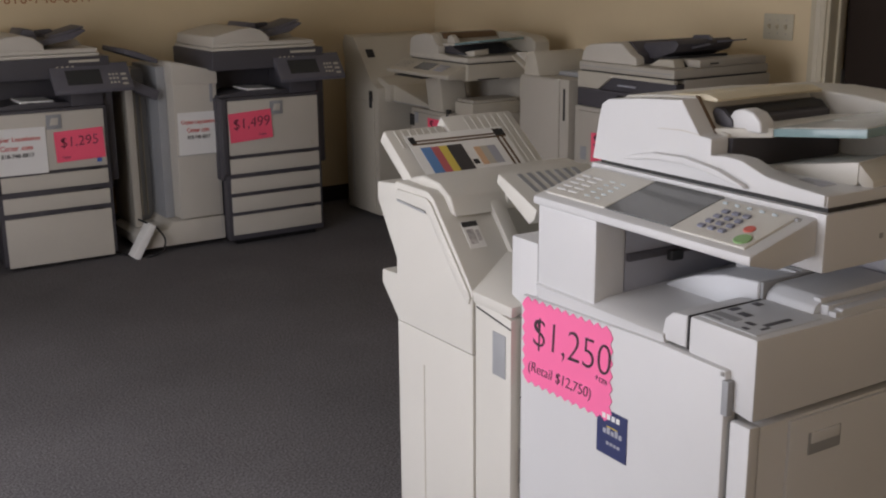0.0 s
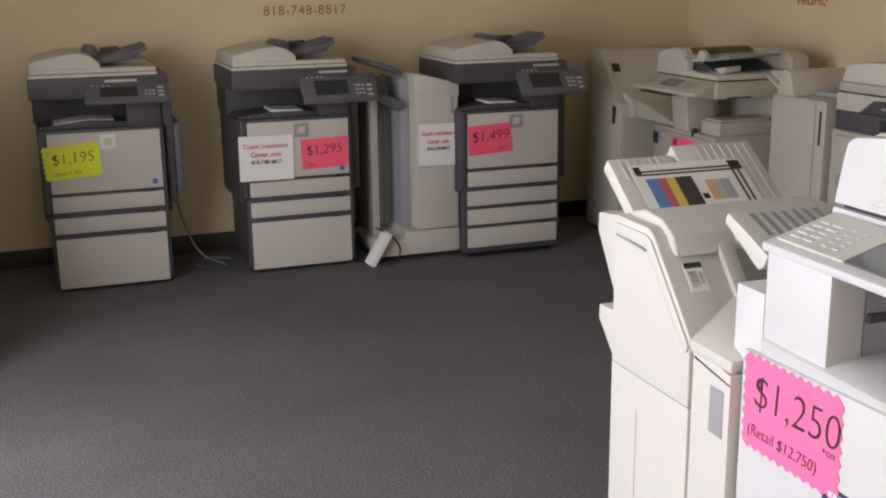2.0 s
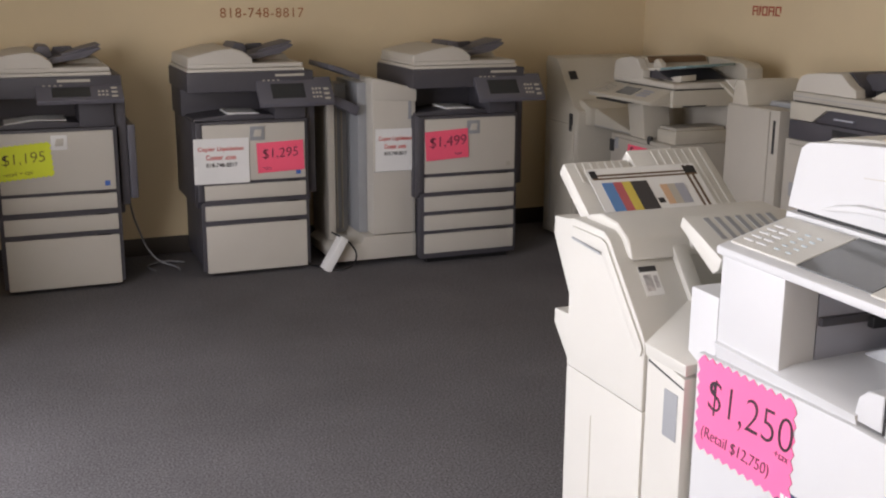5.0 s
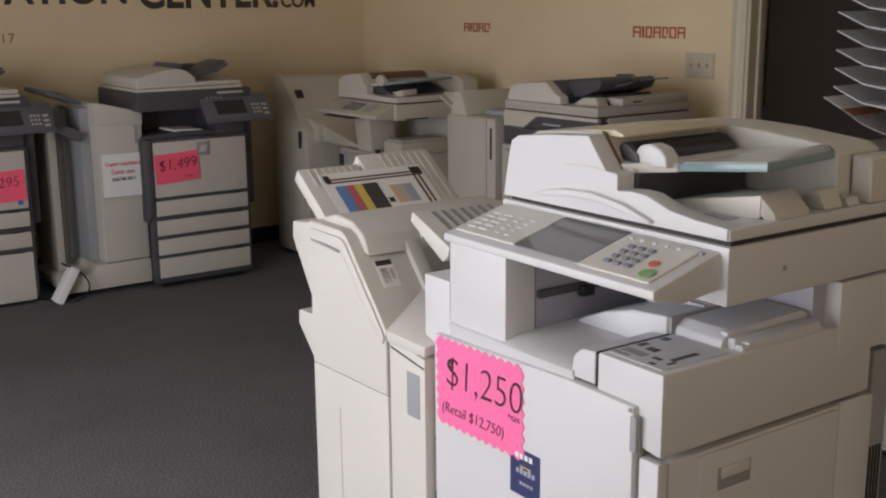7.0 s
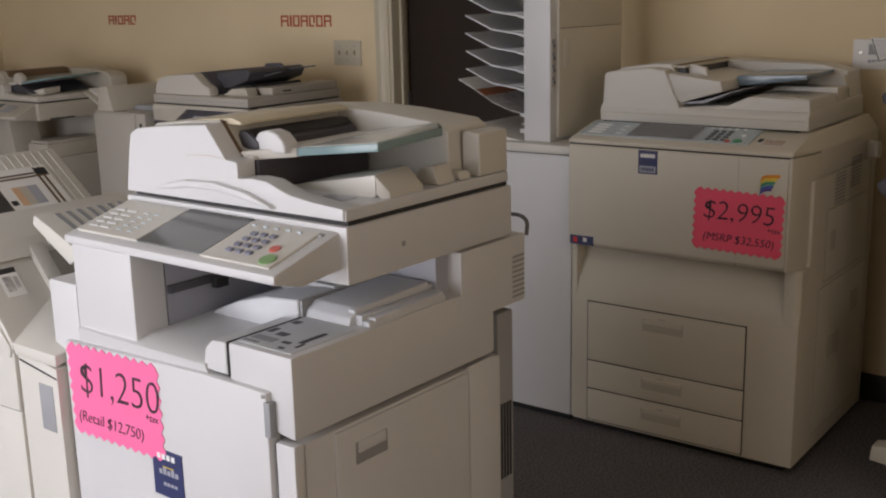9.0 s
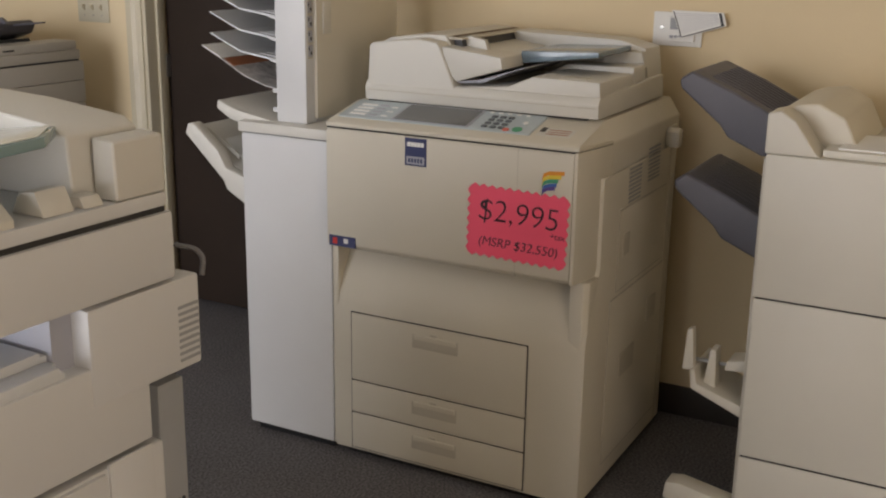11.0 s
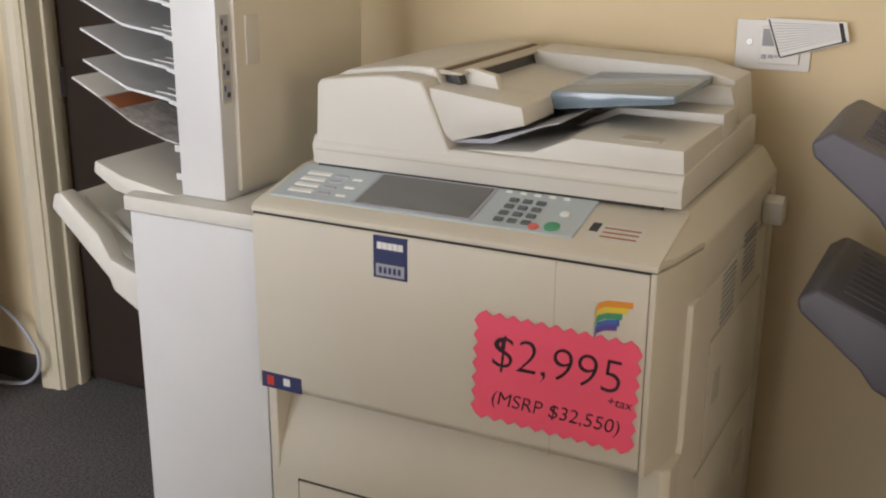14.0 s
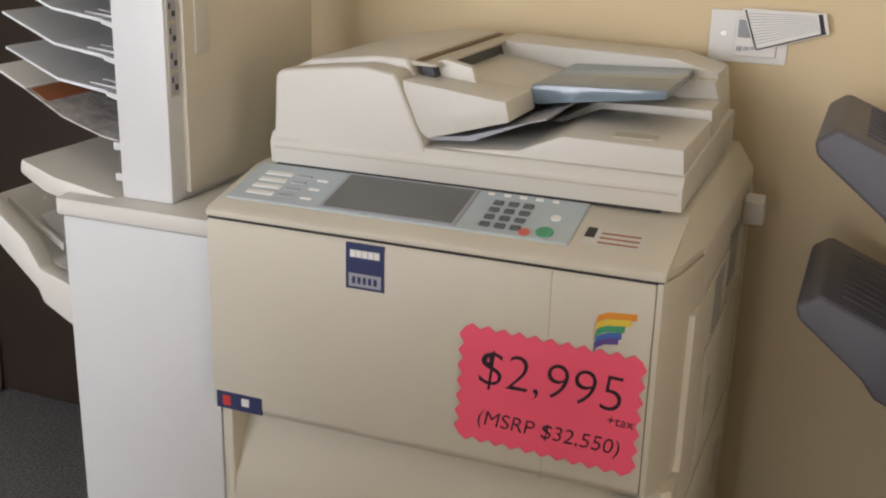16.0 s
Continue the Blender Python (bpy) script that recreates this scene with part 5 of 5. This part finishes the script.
def old_base(ob, W, D, top, mt):
    """Lower body of an older copier: plinth, door and three paper drawers."""
    pbox("body", mt, ob, (0.0, W, 0.0, D, 0.03, top), 0.01)
    pbox("base", M_BLACK, ob, (0.04, W - 0.04, 0.04, D - 0.04, 0, 0.03), 0)
    pbox("front_door", mt, ob, (0.03, W - 0.03, -0.012, 0.004, 0.40, top - 0.02), 0.008)
    pbox("door_grip", M_SHADE, ob, (0.06, 0.10, -0.0135, -0.008, 0.62, 0.68), 0.002)
    for z in (0.07, 0.18, 0.29):
        d = pbox("paper_drawer", mt, ob, (0.03, W - 0.03, -0.012, 0.004, z, z + 0.095), 0.006)
        pbox("drawer_grip", M_SHADE, d, (W / 2 - 0.08, W / 2 + 0.08, -0.0135, -0.008, z + 0.03, z + 0.055), 0.003)


def cream_copier(m):
    ob = thing("old_copier", m, "aged cream office copier with raised document feeder", "copier", "machines along the side wall")
    W, D = 0.57, 0.58
    old_base(ob, W, D, 0.70, M_PUTTY)
    # open output bay with a front pillar, a finisher duct and a toner box
    pprism("pillar", M_OLD, ob, [(0.19, 0.70), (0.15, 0.886), (0.30, 0.886), (0.335, 0.70)], "y", 0.0, 0.16, 0.008)
    pbox("bay_back", M_PUTTY, ob, (0.0, W, 0.36, D, 0.70, 0.886), 0.006)
    pbox("toner_box", M_OLD, ob, (0.40, W - 0.004, 0.03, 0.34, 0.70, 0.768), 0.008)
    pbox("toner_lid", M_PUTTY, ob, (0.41, W - 0.012, 0.04, 0.33, 0.7685, 0.782), 0.004)
    pbox("bay_slot", M_SEAM, ob, (0.36, 0.385, -0.001, 0.02, 0.60, 0.72), 0.002)
    pprism("duct", M_OLD, ob, [(-0.30, 0.70), (-0.30, 0.775), (-0.22, 0.80), (0.02, 0.745), (0.17, 0.715), (0.17, 0.70)], "y", 0.03, 0.34, 0.008)
    pbox("duct_line", M_SHADE, ob, (-0.28, 0.16, 0.0285, 0.034, 0.703, 0.707), 0)
    pbox("duct_grip", M_SEAM, ob, (0.01, 0.06, -0.0135, -0.006, 0.60, 0.665), 0.002)
    # scanner with a long thin operating panel
    pbox("scanner", M_OLD, ob, (0.0, W, 0.0, D, 0.887, 0.972), 0.008)
    pan = pprism("control_panel", M_OLD, ob, [(-0.115, 0.900), (-0.118, 0.918), (-0.10, 0.925), (0.0, 0.968), (0.0, 0.892)], "x", -0.06, 0.55, 0.005)
    slope_slab("screen", M_LCD, pan, -0.04, 0.54, -0.10, 0.9255, -0.002, 0.967, 0.36, 0.62, 0.15, 0.85, 0.002)
    ux, uy = Vector((1, 0, 0)), Vector((0, 0.098, 0.042)).normalized()
    keypad(ob, Vector((0.37, -0.08, 0.936)), ux, uy, 4, 3, 0.024, 0.024, 0.014, 0.012, M_STICKER)
    keypad(ob, Vector((0.0, -0.08, 0.936)), ux, uy, 3, 3, 0.04, 0.024, 0.026, 0.010, M_PUTTY, "programme_key")
    pbox("panel_shadow", M_SEAM, ob, (0.02, 0.30, -0.112, -0.02, 0.886, 0.8925), 0)
    pbox("scanner_foot", M_SEAM, ob, (W - 0.005, W + 0.0012, 0.06, 0.20, 0.889, 0.896), 0)
    # feeder: tower, dark intake bay and a grey tray that leans back
    pbox("lid_gap", M_SEAM, ob, (0.004, W - 0.004, 0.01, D - 0.02, 0.972, 0.979), 0)
    pprism("feeder_base", M_CREAM, ob, [(0.006, 0.978), (-0.002, 0.988), (0.004, 1.004), (D - 0.03, 1.010), (D - 0.03, 0.978)], "x", 0.0, W, 0.004)
    pprism("feeder_tower", M_CREAM, ob, [(-0.006, 1.0), (0.0, 1.06), (0.012, 1.084), (0.06, 1.100), (0.17, 1.115), (0.22, 1.108), (0.26, 1.058), (0.28, 1.052), (0.28, 1.012), (0.34, 1.01), (0.44, 0.998), (0.44, 0.99)], "y", 0.004, 0.05, 0.006, seg=3)
    pprism("feeder_cover", M_OLD, ob, [(0.0, 1.0), (0.006, 1.07), (0.02, 1.09), (0.06, 1.103), (0.17, 1.118), (0.215, 1.112), (0.245, 1.07), (0.26, 1.0)], "y", 0.052, 0.44, 0.006, seg=3)
    pprism("intake_strip", M_BROWNPRINT, ob, [(0.20, 1.1165), (0.232, 1.112), (0.25, 1.085), (0.235, 1.085)], "y", 0.07, 0.42, 0.002)
    pprism("paper_guide", M_CREAM, ob, [(0.24, 1.06), (0.245, 1.095), (0.275, 1.108), (0.31, 1.09), (0.32, 1.06)], "y", 0.09, 0.12, 0.004, seg=3)
    pprism("exit_bay", M_GREY, ob, [(0.255, 1.012), (0.255, 1.06), (0.30, 1.06), (0.46, 1.012)], "y", 0.06, 0.40, 0)
    slab("input_tray", M_CREAM, ob, [(0.26, 0.045, 1.062), (0.34, 0.07, 1.066), (0.34, 0.42, 1.075), (0.26, 0.42, 1.066)], 0.014, 0.003)
    slab("tray_extension", M_TEAL, ob, [(0.341, 0.07, 1.066), (0.55, 0.08, 1.092), (0.55, 0.30, 1.098), (0.49, 0.42, 1.094), (0.341, 0.42, 1.075)], 0.012, 0.002, "smoke-grey clear plastic tray extension")
    slab("paper_stop", M_CREAM, ob, [(0.36, 0.08, 1.014), (0.52, 0.075, 1.040), (0.50, 0.18, 1.042), (0.36, 0.18, 1.016)], 0.03, 0.003)
    pprism("rear_hood", M_OLD, ob, [(0.10, 1.01), (0.11, 1.10), (0.30, 1.112), (0.52, 1.092), (0.555, 1.07), (0.56, 1.01)], "y", 0.442, 0.545, 0.006, seg=3)
    return ob


def putty_copier(m):
    ob = thing("old_copier", m, "putty-coloured office copier with charcoal front and feeder", "copier", "machines along the side wall")
    W, D = 0.625, 0.56
    old_base(ob, W, D, 0.86, M_PUTTY)
    pbox("upper_body", M_PUTTY, ob, (0.02, W, 0.03, D, 0.861, 0.943), 0.006)
    pbox("front_panel", M_GREY, ob, (0.04, W - 0.004, -0.02, 0.03, 0.865, 0.944), 0.006, "charcoal operating panel")
    pbox("screen", M_LCDDARK, ob, (0.30, 0.46, -0.0215, -0.018, 0.885, 0.93), 0.001)
    pbox("panel_bar", M_STICKER, ob, (0.29, 0.40, -0.012, 0.002, 0.966, 0.974), 0.002)
    pbox("scanner_recess", M_GREY, ob, (0.17, W - 0.002, 0.004, 0.05, 0.943, 1.0), 0.003)
    pprism("scanner_front", M_OLD, ob, [(0.03, 1.016), (0.03, 0.944), (0.165, 0.944), (0.19, 0.960), (0.245, 0.998), (0.27, 1.0), (W, 1.0), (W, 1.016)], "y", -0.012, 0.012, 0.005)
    pbox("scanner", M_PUTTY, ob, (0.03, W, 0.0505, D, 0.944, 1.016), 0.006)
    pbox("lid_gap", M_SEAM, ob, (0.04, W - 0.004, 0.0, D - 0.02, 1.016, 1.021), 0)
    pbox("lid", M_PUTTY, ob, (0.032, W - 0.006, -0.006, D - 0.01, 1.021, 1.058), 0.006)
    pbox("lid_line", M_SHADE, ob, (0.04, W - 0.012, -0.0072, 0.0, 1.038, 1.0405), 0)
    pprism("feeder_tower", M_CREAM, ob, [(0.026, 1.058), (0.034, 1.09), (0.052, 1.118), (0.085, 1.132), (0.18, 1.142), (0.285, 1.147), (0.34, 1.105), (0.375, 1.09), (0.38, 1.058)], "y", 0.01, 0.06, 0.006, seg=3)
    pprism("feeder_cover", M_PUTTY, ob, [(0.03, 1.058), (0.05, 1.116), (0.085, 1.133), (0.18, 1.144), (0.28, 1.150), (0.32, 1.11), (0.34, 1.058)], "y", 0.062, 0.46, 0.006, seg=3)
    pprism("intake_edge", M_GREY, ob, [(0.27, 1.1515), (0.29, 1.1515), (0.35, 1.10), (0.36, 1.06), (0.33, 1.06)], "y", 0.062, 0.45, 0.003)
    pprism("input_tray", M_GREY, ob, [(0.30, 1.10), (0.32, 1.148), (0.42, 1.158), (0.50, 1.166), (0.52, 1.150), (0.50, 1.118), (0.40, 1.086), (0.32, 1.08)], "y", 0.11, 0.44, 0.008)
    pprism("tray_fence", M_SLATE, ob, [(0.40, 1.15), (0.42, 1.176), (0.50, 1.180), (0.53, 1.16)], "y", 0.30, 0.315, 0.002)
    for k in range(2):
        pprism("tray_wire", M_GREY, ob, [(0.50, 1.145 - 0.02 * k), (0.66 - 0.05 * k, 1.165 - 0.014 * k), (0.66 - 0.05 * k, 1.170 - 0.014 * k), (0.50, 1.155 - 0.02 * k)], "y", 0.34 - 0.14 * k, 0.36 - 0.14 * k, 0.001)
    pprism("exit_shadow", M_SEAM, ob, [(0.35, 1.0585), (0.36, 1.085), (0.50, 1.10), (0.55, 1.0585)], "y", 0.13, 0.42, 0)
    pprism("paper_stop", M_OLD, ob, [(0.40, 1.058), (0.46, 1.088), (0.54, 1.092), (0.555, 1.058)], "y", 0.06, 0.12, 0.005)
    pbox("tail_deck", M_PUTTY, ob, (0.50, W - 0.01, 0.14, D - 0.02, 1.0585, 1.090), 0.006)
    pbox("deck_slot", M_SEAM, ob, (W - 0.0102, W - 0.0088, 0.20, 0.25, 1.070, 1.076), 0)
    return ob


def tall_finisher(m):
    ob = thing("tall_finisher", m, "putty-coloured finisher cabinet with raised hood", "finisher", "machines along the side wall")
    pbox("cabinet", M_PUTTY, ob, (-0.012, 0.345, 0.0, 0.56, 0.02, 0.968), 0.006)
    pbox("door", M_PUTTY, ob, (-0.006, 0.285, -0.008, 0.002, 0.32, 0.962), 0.005)
    pbox("door", M_PUTTY, ob, (-0.006, 0.285, -0.008, 0.002, 0.05, 0.314), 0.005)
    pbox("grip", M_SEAM, ob, (0.305, 0.322, -0.001, 0.004, 0.78, 0.925), 0.003)
    pprism("hood", M_OLD, ob, [(0.012, 0.968), (0.03, 1.065), (0.045, 1.075), (0.085, 1.078), (0.10, 1.06), (0.13, 0.968)], "y", 0.0, 0.30, 0.006)
    pprism("hood_back", M_OLD, ob, [(0.04, 0.968), (0.05, 1.06), (0.09, 1.072), (0.26, 1.05), (0.34, 1.0), (0.345, 0.968)], "y", 0.302, 0.54, 0.008, seg=3)
    pprism("top_shadow", M_SHADE, ob, [(0.14, 0.9685), (0.16, 0.990), (0.33, 0.992), (0.34, 0.9685)], "y", 0.10, 0.29, 0.004)
    pprism("side_tray", M_OLD, ob, [(0.0, 0.955), (0.0, 0.975), (-0.15, 1.045), (-0.15, 1.035)], "y", 0.05, 0.45, 0.006)
    pprism("tray_paper", M_PAPER, ob, [(-0.01, 0.98), (-0.15, 1.052), (-0.15, 1.056), (-0.01, 0.984)], "y", 0.08, 0.40, 0)
    return ob


old_finisher(pose(3.12, 5.90, 0, 0, 0, -90))
cream_copier(pose(3.17, 5.22, 0, 0, 0, -90))
tall_finisher(pose(3.13, 4.14, 0, 0, 0, -90))
putty_copier(pose(3.15, 3.775, 0, 0, 0, -90))
price_card(pose(3.155, 5.02, 0.52, 0, 0, -90), 0.20, 0.14, M_PINK, "$", 0.08, "pink price card on an old copier", zig=False)
price_card(pose(3.135, 3.64, 0.62, 0, 0, -90), 0.15, 0.13, M_PINK, "$", 0.08, "pink price card on an old copier", zig=False)


# ---- copier by the left wall ----
def side_copier(m):
    ob = thing("side_copier", m, "beige copier with slate side panel and pink price card", "copier")
    pbox("body", M_SLATE, ob, (0.0, 0.62, 0.02, 0.60, 0.03, 0.78), 0.01)
    pbox("base", M_BLACK, ob, (0.04, 0.58, 0.05, 0.56, 0, 0.03), 0)
    pbox("side_panel", M_SLATE, ob, (-0.012, 0.004, 0.03, 0.58, 0.42, 0.76), 0.01)
    for z0, z1 in ((0.33, 0.41), (0.235, 0.32), (0.14, 0.225), (0.03, 0.13)):
        pprism("paper_drawer", M_CREAM, ob, [(-0.04, z0 + 0.012), (-0.045, z1 - 0.01), (0.02, z1), (0.02, z0)], "x", 0.0, 0.6, 0.006)
    pbox("front_door", M_PUTTY, ob, (0.0, 0.62, -0.02, 0.022, 0.44, 0.77), 0.012)
    pprism("upper_slope", M_PUTTY, ob, [(-0.02, 0.78), (0.0, 0.94), (0.05, 1.02), (0.58, 1.06), (0.60, 0.78)], "x", 0.0, 0.62, 0.012)
    pprism("side_bulge", M_OLD, ob, [(0.02, 0.80), (0.05, 0.98), (0.34, 0.98), (0.40, 0.80)], "x", -0.03, 0.004, 0.012)
    pbox("platen", M_OLD, ob, (0.01, 0.61, 0.03, 0.59, 1.05, 1.13), 0.014)
    return ob


side_copier(pose(-0.35, 4.42, 0, 0, 0, 90))
price_card(pose(-0.327, 4.46, 0.49, 0, 0, 90), 0.2, 0.14, M_PINK, "$", 0.08, "pink price card on the side copier", zig=False)


# ---- cream finisher with slate trays near the thermostat ----
def tray_finisher(m):
    ob = thing("tray_finisher", m, "cream finisher cabinet with two slate-grey output trays", "finisher")
    pbox("cabinet", M_ECRU, ob, (0.052, 0.48, 0.0, 0.56, 0.10, 0.256), 0.006)
    pbox("cabinet", M_ECRU, ob, (0.052, 0.48, 0.0, 0.56, 0.260, 0.666), 0.006)
    pbox("cabinet", M_ECRU, ob, (0.050, 0.48, -0.003, 0.56, 0.670, 1.012), 0.006)
    pbox("seam", M_SEAM, ob, (0.056, 0.476, 0.004, 0.55, 0.25, 0.675), 0)
    pbox("edge_strip", M_OLD, ob, (0.044, 0.053, 0.01, 0.55, 0.10, 1.0), 0.002)
    pprism("hood", M_ECRU, ob, [(0.046, 1.012), (0.046, 1.105), (0.075, 1.112), (0.11, 1.09), (0.145, 1.04), (0.17, 1.012)], "y", 0.0, 0.10, 0.006, seg=3)
    pprism("hood", M_BEIGE, ob, [(0.05, 1.012), (0.052, 1.10), (0.09, 1.115), (0.14, 1.12), (0.20, 1.09), (0.24, 1.012)], "y", 0.105, 0.52, 0.01, seg=3)
    pbox("top_plate", M_ECRU, ob, (0.17, 0.46, 0.02, 0.30, 1.012, 1.03), 0.005)
    pbox("paper", M_PAPER, ob, (0.20, 0.44, 0.04, 0.26, 1.03, 1.034), 0)
    for z, o in ((1.035, 0.0), (0.775, 0.004)):
        side = [(0.05, z - 0.06), (0.05, z + 0.02), (-0.08, z + 0.085), (-0.19, z + 0.13), (-0.222, z + 0.108), (-0.217, z + 0.085), (-0.112, z + 0.0), (-0.09, z - 0.03), (0.0, z - 0.07)]
        tr = pprism("output_tray", M_SLATE, ob, [(x + o, zz) for x, zz in side], "y", 0.20, 0.54, 0.018, seg=3)
        for k in range(9):
            pprism("tray_rib", M_SLATE, tr, [(0.03, z + 0.028), (0.03, z + 0.0335), (-0.08, z + 0.0885), (-0.15, z + 0.1172), (-0.15, z + 0.112), (-0.08, z + 0.083)], "y", 0.25 + 0.03 * k, 0.2535 + 0.03 * k, 0)
    pbox("tray_rail", M_BLACK, ob, (0.036, 0.048, 0.16, 0.19, 0.60, 1.05), 0.002)
    # carriage and stabiliser foot at the side
    pprism("carriage", M_ECRU, ob, [(0.05, 0.345), (-0.085, 0.40), (-0.09, 0.45), (-0.078, 0.45), (-0.07, 0.415), (0.05, 0.375)], "y", 0.02, 0.20, 0.004)
    pprism("carriage_arm", M_ECRU, ob, [(-0.115, 0.44), (-0.108, 0.545), (-0.095, 0.55), (-0.085, 0.44)], "y", 0.04, 0.07, 0.003)
    pprism("carriage_arm", M_ECRU, ob, [(-0.06, 0.41), (-0.05, 0.50), (-0.035, 0.50), (-0.03, 0.40)], "y", 0.05, 0.10, 0.003)
    pbox("carriage_bar", M_SHADE, ob, (-0.10, 0.05, 0.08, 0.088, 0.452, 0.460), 0.001)
    pprism("carriage_cap", M_ECRU, ob, [(-0.01, 0.455), (-0.005, 0.48), (0.04, 0.49), (0.048, 0.46)], "y", 0.04, 0.12, 0.005)
    pprism("foot", M_ECRU, ob, [(-0.13, 0.095), (-0.125, 0.14), (-0.09, 0.145), (0.05, 0.12), (0.052, 0.075)], "y", 0.0, 0.06, 0.005)
    pbox("frame", M_OLD, ob, (0.06, 0.46, 0.03, 0.50, 0.03, 0.10), 0.004)
    for x in (0.08, 0.42):
        for y in (0.06, 0.46):
            bm = bmesh.new()
            cylinder(bm, 0.025, Matrix.Translation((x, y, 0.025)) @ Matrix.Rotation(radians(90), 4, "Y"), 0.03, 14)
            part("caster", bm, M_BLACK, ob)
    return ob


tray_finisher(pose(3.2, 0.55, 0, 0, 0, -90))
